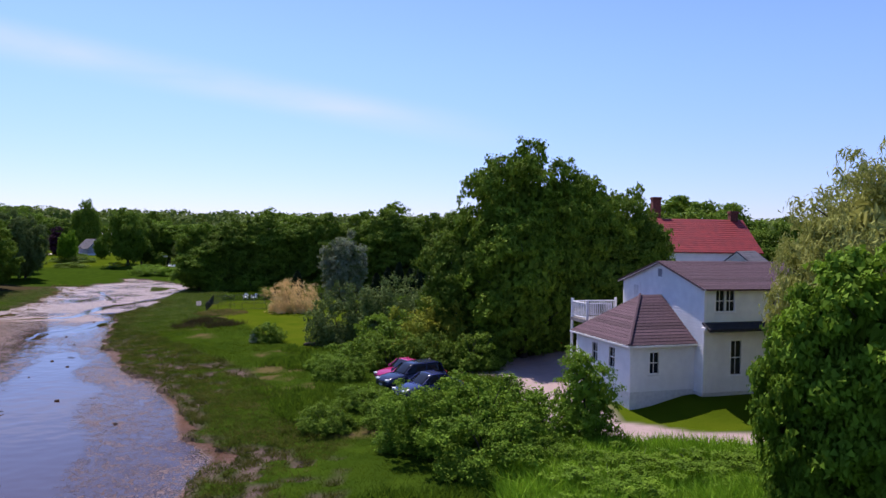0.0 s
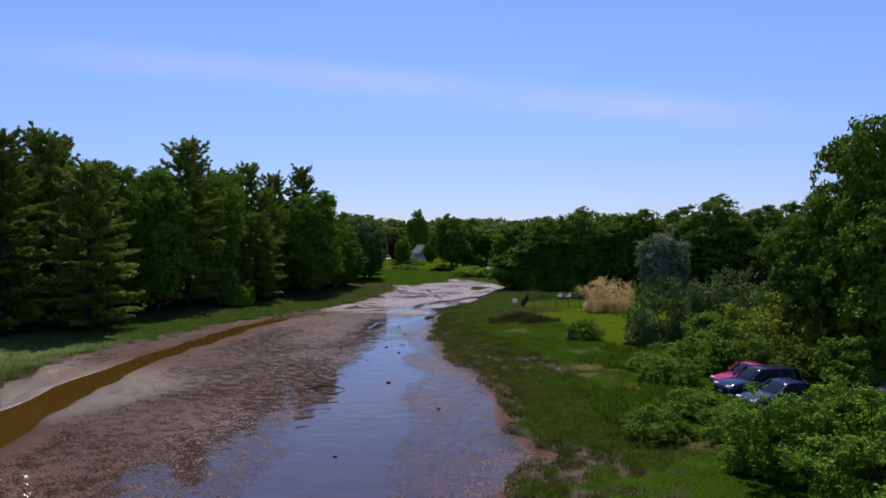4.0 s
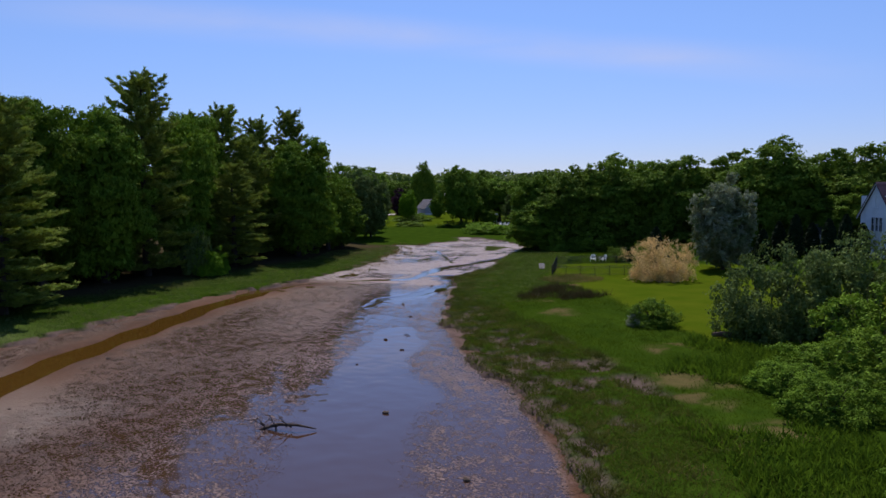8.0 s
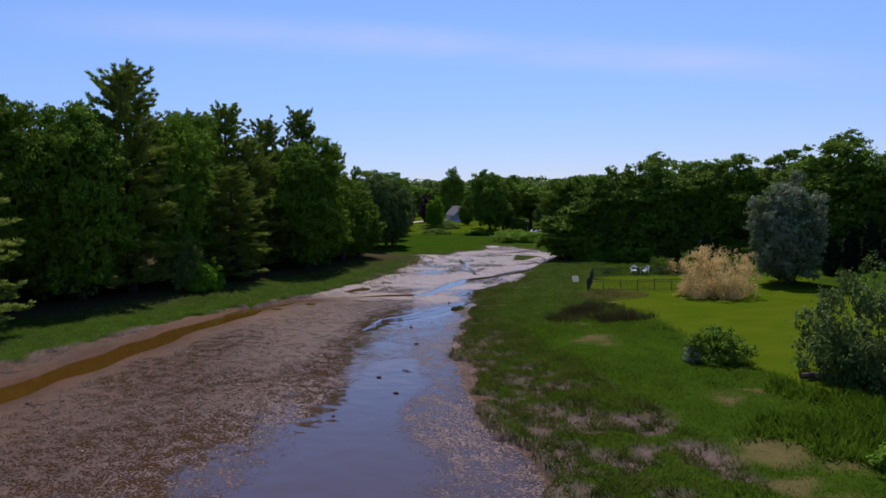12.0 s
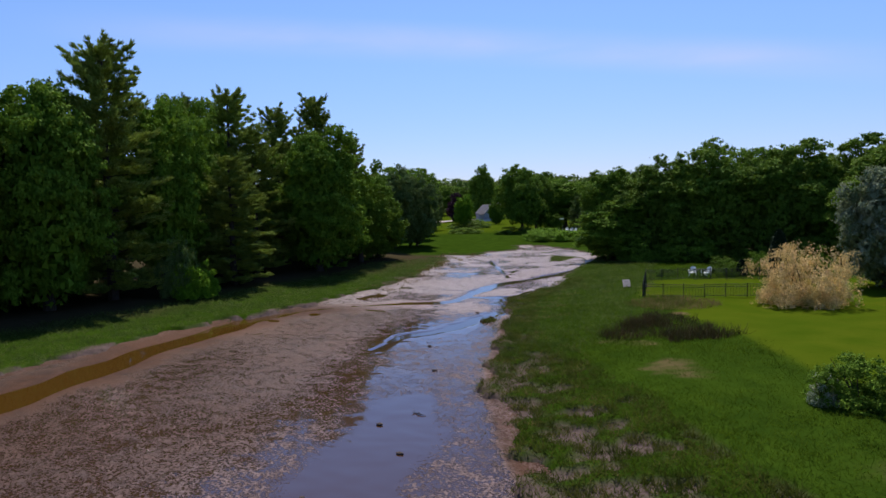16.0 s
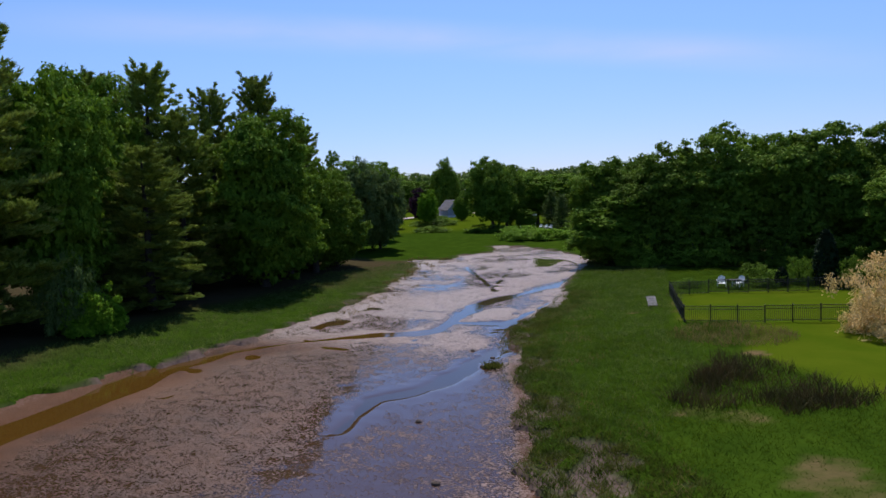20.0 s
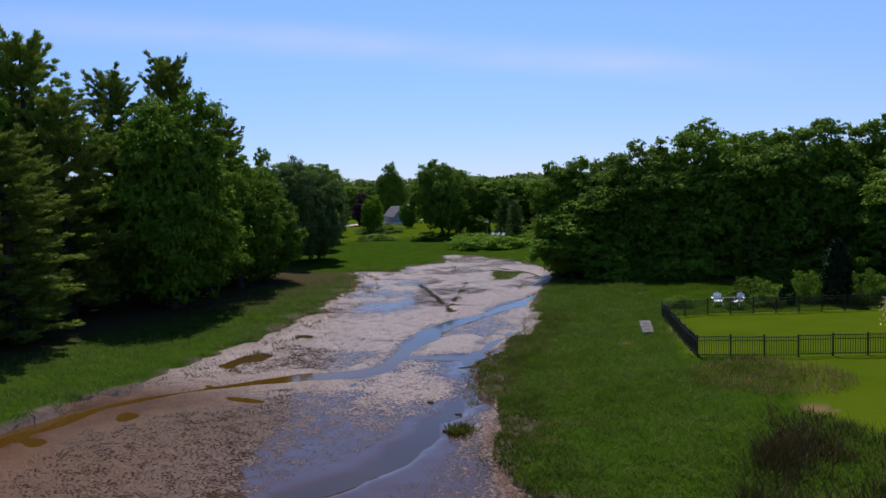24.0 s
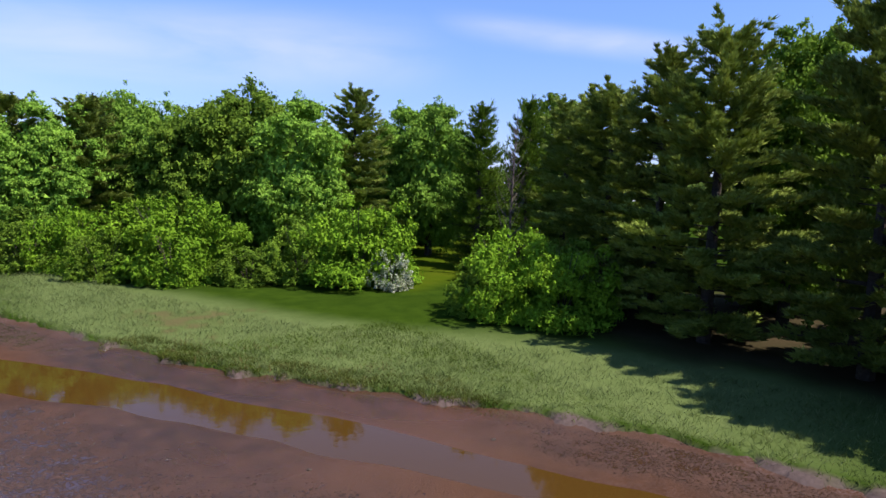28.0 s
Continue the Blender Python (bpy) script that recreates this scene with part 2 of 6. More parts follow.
shade("dark_glass", (0.010, 0.012, 0.018), (0.014, 0.017, 0.024), scale=0.7, rough=0.10, spec=0.25)

# ---- numbers of the plan ----
def smooth(e0, e1, v):
    u = np.clip((v - e0) / (e1 - e0), 0, 1)
    return u * u * (3 - 2 * u)


def lattice(ix, iy, seed):
    h = (ix.astype(np.int64) * 374761393 + iy.astype(np.int64) * 668265263 + seed * 1442695041) & 0x7FFFFFFF
    h = ((h ^ (h >> 13)) * 1274126177) & 0x7FFFFFFF
    return ((h ^ (h >> 16)) & 0xFFFF) / 65535.0


def wave(x, y, size, seed=0):
    """Smooth noise from 0 to 1 with lumps of that size in metres."""
    x, y = np.asarray(x, float) / size, np.asarray(y, float) / size
    ix, iy = np.floor(x), np.floor(y)
    fx, fy = x - ix, y - iy
    fx, fy = fx * fx * (3 - 2 * fx), fy * fy * (3 - 2 * fy)
    a, b = lattice(ix, iy, seed), lattice(ix + 1, iy, seed)
    c, d = lattice(ix, iy + 1, seed), lattice(ix + 1, iy + 1, seed)
    return (a + (b - a) * fx) * (1 - fy) + (c + (d - c) * fx) * fy


def to_line(x, y, line):
    """Distance from points to a polyline."""
    best = np.full(np.shape(x), 1e9)
    for (ax, ay), (bx, by) in zip(line[:-1], line[1:]):
        dx, dy = bx - ax, by - ay
        t = np.clip(((x - ax) * dx + (y - ay) * dy) / (dx * dx + dy * dy + 1e-9), 0, 1)
        best = np.minimum(best, np.hypot(x - ax - t * dx, y - ay - t * dy))
    return best


def inside(x, y, ring):
    odd = np.zeros(np.shape(x), bool)
    for (ax, ay), (bx, by) in zip(ring, ring[1:] + ring[:1]):
        cross = (ay > y) != (by > y)
        odd ^= cross & (x < (bx - ax) * (y - ay) / ((by - ay) or 1e-9) + ax)
    return odd


def off_ring(x, y, ring):
    """Distance from a closed outline: above zero outside, below zero inside."""
    d = to_line(x, y, ring + ring[:1])
    return np.where(inside(x, y, ring), -d, d)


EAST_SHORE = [(2, -70), (0, -30), (-2, 0), (-5, 12), (-7, 20), (-8.6, 26), (-8.8, 29.5), (-9.3, 31.4), (-12.2, 34), (-15, 39.8), (-17.3, 43), (-19.6, 46.7), (-24, 50.8),
              (-27, 54.3), (-30.7, 59.6), (-32.5, 63), (-34.9, 67.5), (-36.2, 70.5), (-38.3, 74.2), (-40.8, 79.4), (-42.8, 83), (-43.3, 88.3), (-44, 95), (-47, 104)]
NORTH_SHORE = [(-48.8, 110), (-50.0, 117), (-51.5, 123), (-55.6, 131.5), (-61.6, 138.9), (-70, 146), (-77.6, 150.5), (-75, 144), (-71, 137), (-73.5, 130.5), (-71, 124), (-76, 124.5), (-77, 122.5), (-72, 117), (-69, 112.5), (-65.3, 103.4)]
WEST_SHORE = [(-61.8, 95.5), (-59.3, 88), (-58.3, 80), (-57.5, 75), (-57.2, 70), (-57.6, 67), (-56.6, 59), (-55, 54), (-53.3, 47), (-52.2, 42), (-50.8, 37), (-47.2, 31.5), (-43.2, 26.8),
              (-39, 21.5), (-36, 15), (-31.8, 5), (-28, -6), (-24, -30), (-20, -70)]
MUD_RING = EAST_SHORE + NORTH_SHORE + WEST_SHORE
LAWN_RING = [(-30.5, 88.5), (-29.3, 86), (-28.6, 80.4), (-26.9, 78.0), (-24.4, 75.6), (-22.4, 73.0), (-20.5, 70), (-18, 66), (-15.5, 63), (-13, 59.5), (-9, 58.5), (-6, 64), (-4, 80), (-6, 95), (-12, 97), (-22, 92)]
RUSH_RING = [(-30.4, 72.0), (-29.8, 74.4), (-30.0, 77.6), (-28.9, 79.8), (-27.0, 77.8), (-24.9, 76.0), (-23.4, 74.4), (-23.6, 73.0), (-25.4, 72.2), (-27.0, 71.8), (-28.6, 70.8)]
YARD_RING = [(-33.5, 87.5), (-28, 89), (-18, 93), (-14, 107), (-26, 104.5), (-36.5, 98.5)]
CLEARING_RING = [(-57, 12), (-63, 8), (-78, 4), (-110, -20), (-110, -60), (-80, -40), (-62, -12), (-58, 2)]
CREEK = [(-16, -14), (-24, 5), (-27.5, 12), (-31.6, 18), (-35.5, 23.5), (-40.2, 30), (-44.2, 37), (-47, 43), (-49.6, 49), (-53, 57), (-55.2, 64), (-56.7, 69), (-56.3, 72.6), (-54.8, 75.3), (-53.4, 77.1), (-51.3, 79.3)]
STREAM = [(-48.8, 114), (-49, 107), (-49.2, 100.2), (-50.1, 96.2), (-50.3, 92.4), (-49.3, 88.8), (-48.5, 85.4), (-47.9, 82.6), (-48.6, 81.2), (-50, 80.3), (-51.3, 79.3), (-53.5, 77.1)]
SIDE_STREAM = [(-48.2, 85.2), (-45.7, 85.9), (-44.6, 86.4), (-42.7, 82), (-41.3, 79.2), (-41.2, 77.2), (-41.5, 75.6), (-40.9, 73.5), (-40.8, 71.6), (-41.2, 70), (-42.4, 68), (-41, 64)]
SHORE_POOL = [(-44.6, 86.4), (-44.5, 89), (-44.2, 92), (-46.0, 99)]
GULLIES = ([(-65.7, 118.5), (-62.9, 114.5), (-58.2, 108.2), (-54.9, 103.7), (-52.5, 100.2)], [(-60.2, 120.4), (-58, 114.5), (-56, 108.7), (-54, 103.3)], [(-69, 139.3), (-64, 134.3), (-60.7, 131.8), (-55.5, 127.5), (-52, 122)])
# line where the mirrored trees give way to mirrored sky, not a shore
REFLECTION_EDGE = [(-17, 5), (-20, 18), (-27, 29), (-30, 37), (-33.2, 44), (-34.4, 50), (-37.2, 56), (-40.6, 61), (-43.2, 66.5), (-45.5, 71), (-47.5, 76)]
WEST_FLAT = REFLECTION_EDGE[::-1] + [(-24, -60), (-80, -60), (-80, 78)]
DRIVE = [(30, 37), (20, 33.4), (14, 33.3), (9.2, 35), (7.6, 40), (7.2, 46), (5.6, 53)]


def pockets(x, y):
    """Where bare mud opens between the tussocks of the east bank."""
    d = off_ring(x, y, MUD_RING)
    reach = 1.4 + 4.4 * smooth(70, 60, y) * smooth(40, 48, y) + 5.0 * smooth(34, 30, y) * smooth(18, 24, y) + 0.8 * smooth(36, 42, y)
    m = smooth(0.43, 0.51, 0.25 * wave(x, y, 2.6, 15) + 0.45 * wave(x, y, 1.0, 16) + 0.30 * wave(x, y, 0.6, 17) - 0.12 * smooth(0.3 * reach, reach, d)) * smooth(0.15, 0.6, d) * smooth(reach, reach - 1.0, d)
    east = smooth(-50, -46, x) * smooth(96, 80, y) * (1 - smooth(36, 30, y) * smooth(-22, -26, x))
    return m * np.maximum(east, smooth(-55, -57, x) * smooth(84, 90, y) * smooth(126, 118, y))


def ground_height(x, y):
    x, y = np.asarray(x, float), np.asarray(y, float)
    d = off_ring(x, y, MUD_RING)
    d_in = d + 1.3 * (wave(x, y, 2.2, 3) - 0.5) + 0.9 * (wave(x, y, 0.8, 4) - 0.5)
    z = -0.55 + 0.92 * smooth(-0.40, 0.20, d_in)
    z = z + 0.33 * smooth(1, 14, d) + 0.12 * (wave(x, y, 1.3, 5) - 0.5) * smooth(0, 2, d) + 0.18 * (wave(x, y, 6, 6) - 0.5) * smooth(0, 4, d)
    z = z - 0.16 * pockets(x, y)
    east = smooth(8, 22, d) * smooth(-12, 2, x) * (1 - smooth(60, 90, y))
    z = z + 0.35 * east
    west = smooth(5, 16, d) * smooth(-50, -58, x)
    z = z + 0.5 * west
    far = smooth(40, 260, d)
    z = z + 1.6 * far
    hu, hv = (x - 11.6) * 0.934 + (y - 39.3) * 0.358, (y - 39.3) * 0.934 - (x - 11.6) * 0.358
    z = z + 0.75 * smooth(0.3, 4.5, hu) * smooth(-4.5, -1.0, hv) * (1 - smooth(12, 20, hu))
    return z


def height_at(x, y):
    return float(ground_height(np.array([x]), np.array([y]))[0])


# ---- mesh helpers ----
def mesh_np(name, verts, faces, mat=None, flat=True):
    """A mesh from arrays; all faces have the same number of corners."""
    me = bpy.data.meshes.new(name)
    verts, faces = np.asarray(verts, np.float32), np.asarray(faces, np.int32)
    k = faces.shape[1]
    me.vertices.add(len(verts))
    me.vertices.foreach_set("co", verts.ravel())
    me.loops.add(faces.size)
    me.loops.foreach_set("vertex_index", faces.ravel())
    me.polygons.add(len(faces))
    me.polygons.foreach_set("loop_start", np.arange(0, faces.size, k, dtype=np.int32))
    if not flat:
        me.polygons.foreach_set("use_smooth", np.ones(len(faces), bool))
    me.update(calc_edges=True)
    if mat:
        me.materials.append(MATS[mat])
    return me


def grid_np(xs, ys):
    gx, gy = np.meshgrid(xs, ys)
    nx, ny = len(xs), len(ys)
    i = (np.arange(ny - 1)[:, None] * nx + np.arange(nx - 1)[None, :]).ravel()
    return gx.ravel(), gy.ravel(), np.stack([i, i + 1, i + nx + 1, i + nx], 1)


def part(name, data, material, parent, label=""):
    """Links a bmesh or a mesh as one object under a thing or a part."""
    if isinstance(data, bmesh.types.BMesh):
        me = bpy.data.meshes.new(name)
        data.to_mesh(me)
        data.free()
    else:
        me = data
    if material and not me.materials:
        me.materials.append(MATS[material])
    ob = new(name, me)
    if parent:
        ob.parent = parent
    return tagged(ob, label)


def thing(name, label, category, m=None, group="", kind=""):
    ob = new(name)
    if m is not None:
        ob.matrix_basis = m
    return tagged(ob, label, category, group, kind)


def box(x0, y0, z0, x1, y1, z1, bm=None, bevel=0.0, m=None):
    bm = bm or bmesh.new()
    r = bmesh.ops.create_cube(bm, size=1.0, matrix=(m or Matrix()) @ Matrix.Translation(((x0 + x1) / 2, (y0 + y1) / 2, (z0 + z1) / 2)) @ Matrix.Diagonal((x1 - x0, y1 - y0, z1 - z0, 1)))
    if bevel:
        es = {e for v in r["verts"] for e in v.link_edges}
        bmesh.ops.bevel(bm, geom=list(es), offset=bevel, segments=1, affect="EDGES")
    return bm


def tube(points, radii, sides=7, bm=None):
    """A tapered tube along points."""
    bm = bm or bmesh.new()
    pts = [Vector(p) for p in points]
    rings = []
    for i, p in enumerate(pts):
        d = (pts[min(i + 1, len(pts) - 1)] - pts[max(i - 1, 0)]).normalized()
        a = d.orthogonal().normalized()
        b = d.cross(a)
        rings.append([bm.verts.new(p + radii[i] * (math.cos(k * math.tau / sides) * a + math.sin(k * math.tau / sides) * b)) for k in range(sides)])
    for r0, r1 in zip(rings[:-1], rings[1:]):
        for k in range(sides):
            bm.faces.new((r0[k], r0[(k + 1) % sides], r1[(k + 1) % sides], r1[k]))
    bm.faces.new(rings[0][::-1])
    bm.faces.new(rings[-1])
    return bm


def prism(outline, lo, hi, axis="y", bm=None):
    """A closed outline of (a, z) pulled along an axis."""
    bm = bm or bmesh.new()
    put = (lambda a, z, s: (a, s, z)) if axis == "y" else (lambda a, z, s: (s, a, z))
    one = [bm.verts.new(put(a, z, lo)) for a, z in outline]
    two = [bm.verts.new(put(a, z, hi)) for a, z in outline]
    bm.faces.new(one)
    bm.faces.new(two[::-1])
    for i in range(len(outline)):
        j = (i + 1) % len(outline)
        bm.faces.new((one[j], one[i], two[i], two[j]))
    bmesh.ops.recalc_face_normals(bm, faces=bm.faces)
    return bm

# ---- the ground, one sheet to the horizon ----
def ground_material():
    m = shade("grass_ground", (0.032, 0.060, 0.005), (0.021, 0.043, 0.004), scale=0.8, rough=0.95, bump=0.7, bump_scale=5, c=(0.024, 0.047, 0.004), big=0.16, spec=0.0)
    n, l = m.node_tree.nodes, m.node_tree.links
    p = n["Principled BSDF"]
    col = p.inputs["Base Color"].links[0].from_socket
    co = [k for k in n if k.bl_idname == "ShaderNodeTexCoord"][0]
    for name, a, b, scale in (("lawn", (0.078, 0.096, 0.006), (0.028, 0.062, 0.002), 0.35), ("bare", (0.18, 0.110, 0.062), (0.07, 0.060, 0.026), 3.5), ("bank", (0.150, 0.110, 0.098), (0.046, 0.033, 0.026), 5.0),
                              ("meadow", (0.125, 0.160, 0.052), (0.07, 0.10, 0.028), 1.5), ("woods", (0.060, 0.042, 0.024), (0.030, 0.030, 0.014), 1.2), ("drive", (0.34, 0.265, 0.25), (0.26, 0.20, 0.19), 1.8)):
        at, no, mx, mask = n.new("ShaderNodeAttribute"), n.new("ShaderNodeTexNoise"), n.new("ShaderNodeMix"), n.new("ShaderNodeMix")
        at.attribute_name = name
        no.inputs["Scale"].default_value, no.inputs["Detail"].default_value = scale, 7
        mx.data_type = mask.data_type = "RGBA"
        mx.inputs[6].default_value, mx.inputs[7].default_value = (*a, 1), (*b, 1)
        l.new(co.outputs["Object"], no.inputs["Vector"])
        l.new(no.outputs[0], mx.inputs[0])
        l.new(at.outputs["Fac"], mask.inputs[0])
        l.new(col, mask.inputs[6])
        l.new(mx.outputs[2], mask.inputs[7])
        col = mask.outputs[2]
    l.new(col, p.inputs["Base Color"])
    return m


ground_material()
BARE = [(-25.0, 65.8, 1.3, 0.9), (-23.6, 65.0, 1.2, 0.9), (-29.0, 70.6, 1.0, 0.8), (-27.4, 70.4, 1.1, 0.9), (-15.5, 56.6, 1.6, 0.9), (-13.2, 50.6, 1.8, 0.8), (-12.0, 48.0, 1.0, 0.8), (-10.6, 47.5, 1.0, 0.8), (-8.6, 44.7, 1.5, 0.9), (-9.8, 51.4, 1.4, 0.8),
        (-6.5, 38.5, 1.2, 0.7), (-3.0, 34.6, 1.7, 0.9), (-1.6, 33.2, 1.3, 0.9), (-33.6, 88.6, 0.5, 0.9), (-34.4, 91.3, 0.5, 0.9), (-35.2, 94.0, 0.5, 0.9), (-41.2, 11.6, 4.0, 1.0), (-40.6, -10.8, 2.6, 1.0), (-28.4, 80.1, 0.6, 1.3), (-37.2, 90.2, 0.6, 1.2), (-17.5, 53.0, 1.0, 0.6)]


def zones(x, y):
    d = off_ring(x, y, MUD_RING)
    lawn = np.maximum(smooth(0.4, -0.6, off_ring(x, y, LAWN_RING) + wave(x, y, 3, 8) - 0.5), smooth(0.4, -0.6, off_ring(x, y, YARD_RING)))
    lawn = np.maximum(lawn, smooth(1, -2, off_ring(x, y, CLEARING_RING)))
    lawn = np.maximum(lawn, smooth(30, 45, d) * smooth(150, 170, y) * 0.9)
    lawn = np.maximum(lawn, smooth(9, 11, x) * smooth(33.8, 34.6, y - 0.36 * (x - 12)) * (1 - smooth(44, 50, y)))
    bare = np.zeros_like(d)
    for bx, by, r, amount in BARE:
        bare = np.maximum(bare, 0.75 * amount * smooth(1.0, 0.3, np.hypot(x - bx, y - by) / r + 1.0 * (wave(x, y, 0.9, 9) - 0.5) + 0.9 * (wave(x, y, 0.4, 7) - 0.5)))
    bare = bare * (0.3 + 0.7 * smooth(0.35, 0.62, 0.6 * wave(x, y, 0.9, 14) + 0.4 * wave(x, y, 2.2, 18)))
    bank = np.maximum(smooth(0.35, 0.0, d + 1.0 * (wave(x, y, 1.1, 10) - 0.5)), pockets(x, y))
    woods = smooth(-61, -66, x + 0.12 * (y - 50) + 3 * (wave(x, y, 4, 11) - 0.5)) * smooth(14, 22, y) * (1 - smooth(118, 124, y))
    woods = np.maximum(woods, smooth(116, 120, y - 0.1 * (x + 40)) * smooth(-56, -50, x) * (1 - smooth(140, 150, y)))
    meadow = smooth(48, 36, y) * smooth(-30, -36, x) * smooth(0.3, 0.9, d) * smooth(13, 9, d) * (1 - bare)
    drive = smooth(2.4, 1.7, to_line(x, y, DRIVE) + 0.5 * (wave(x, y, 1.5, 12) - 0.5))
    drive = np.maximum(drive, smooth(5.6, 4.6, np.hypot((x - 8.5) * 0.75, y - 51) + wave(x, y, 2, 13)))
    return dict(lawn=lawn, meadow=meadow, bare=bare, bank=bank, woods=woods, drive=drive)


def spaced(*runs):
    """Coordinates from runs of (start, end, step)."""
    return np.concatenate([np.arange(a, b, s) for a, b, s in runs])


gx, gy, gf = grid_np(spaced((-2000, -600, 200), (-600, -200, 40), (-200, -100, 10), (-100, -62, 1.5), (-62, -44, 0.5), (-44, -4, 0.3), (-4, 0, 0.5), (0, 32, 1.0), (32, 100, 8), (100, 600, 50), (600, 2001, 200)),
                     spaced((-2000, -600, 200), (-600, -100, 50), (-100, -30, 5), (-30, 0, 1.5), (0, 26, 0.5), (26, 76, 0.3), (76, 100, 0.5), (100, 150, 1.0), (150, 260, 6), (260, 600, 30), (600, 2001, 200)))
ground_mesh = mesh_np("ground", np.stack([gx, gy, ground_height(gx, gy)], 1), gf, "grass_ground", flat=False)
for zone, values in zones(gx, gy).items():
    ground_mesh.attributes.new(zone, "FLOAT", "POINT").data.foreach_set("value", values.astype(np.float32))
tagged(new("ground", ground_mesh), "grassy marsh banks, mown lawn and sandy drive", "ground", kind="structure")


# ---- the tidal flat and its water ----
def mud_height(x, y):
    lump = wave(x * 0.75, y * 1.15, 0.42, 23) - 0.5
    z = 0.034 + 0.010 * lump + 0.010 * (wave(x, y, 0.95, 24) - 0.5) + 0.004 * (wave(x * 0.6, y, 3.0, 25) - 0.5)
    # shallow brown puddles beside the creek
    z = z - 0.05 * smooth(0.76, 0.84, wave(x * 0.6 + y * 0.25, y, 1.2, 26)) * smooth(5, 3, to_line(x, y, CREEK)) * smooth(58, 66, y) * smooth(92, 86, y)
    z = z - 0.05 * smooth(0.60, 0.70, wave(x * 0.8 + y * 0.4, y, 1.3, 22)) * smooth(4.2, 2.5, to_line(x, y, [(-56.5, 79), (-57.2, 84), (-58.8, 87)]))
    creek = to_line(x, y, CREEK) + 0.7 * (wave(x, y, 2.5, 27) - 0.5)
    half = 1.05 + 0.45 * smooth(45, 20, y) - 0.75 * smooth(66, 76, y)
    z = z - 0.22 * smooth(half + 0.35, half - 0.45, creek)
    z = z + 0.05 * smooth(half + 2.6, half + 0.5, creek) * smooth(half - 0.2, half + 0.5, creek) * smooth(0.3, 0.7, wave(x, y, 6, 28))
    for line, w, deep in ((STREAM, 0.50, 0.075), (SIDE_STREAM, 0.40, 0.07), (SHORE_POOL, 0.55, 0.06)):
        s = to_line(x, y, line) + 0.8 * (wave(x, y, 2.2, 29) - 0.5) + 0.3 * (wave(x, y, 0.7, 32) - 0.5)
        z = z - deep * smooth(w + 0.35, w - 0.3, s)
    # the pool under the headland, and dark drainage gullies near the head of the flat
    head = np.hypot((x + 47.9) / 1.5, (y - 109) / 6.5) + 0.3 * (wave(x, y, 1.5, 38) - 0.5)
    z = z - 0.10 * smooth(1.1, 0.8, head)
    for line in GULLIES:
        gully = to_line(x, y, line) + 0.5 * (wave(x, y, 1.4, 30) - 0.5) + 0.6 * (wave(x, y, 0.6, 39) - 0.5)
        z = z - 0.075 * smooth(0.34, 0.02, gully)
    d = off_ring(x, y, MUD_RING)
    z = z + 0.13 * smooth(-1.6, 0.1, d)
    return z


mx_, my_, mf_ = grid_np(np.arange(-78, 4, 0.17), spaced((-40, 14, 0.5), (14, 84, 0.17), (84, 152, 0.3)))
keep_d = off_ring(mx_, my_, MUD_RING)
keep_f = (keep_d[mf_] < 0.9).all(1)
used, back = np.unique(mf_[keep_f], return_inverse=True)
mud_mesh = mesh_np("mud_flat", np.stack([mx_, my_, mud_height(mx_, my_)], 1)[used], back.reshape(-1, 4), flat=False)


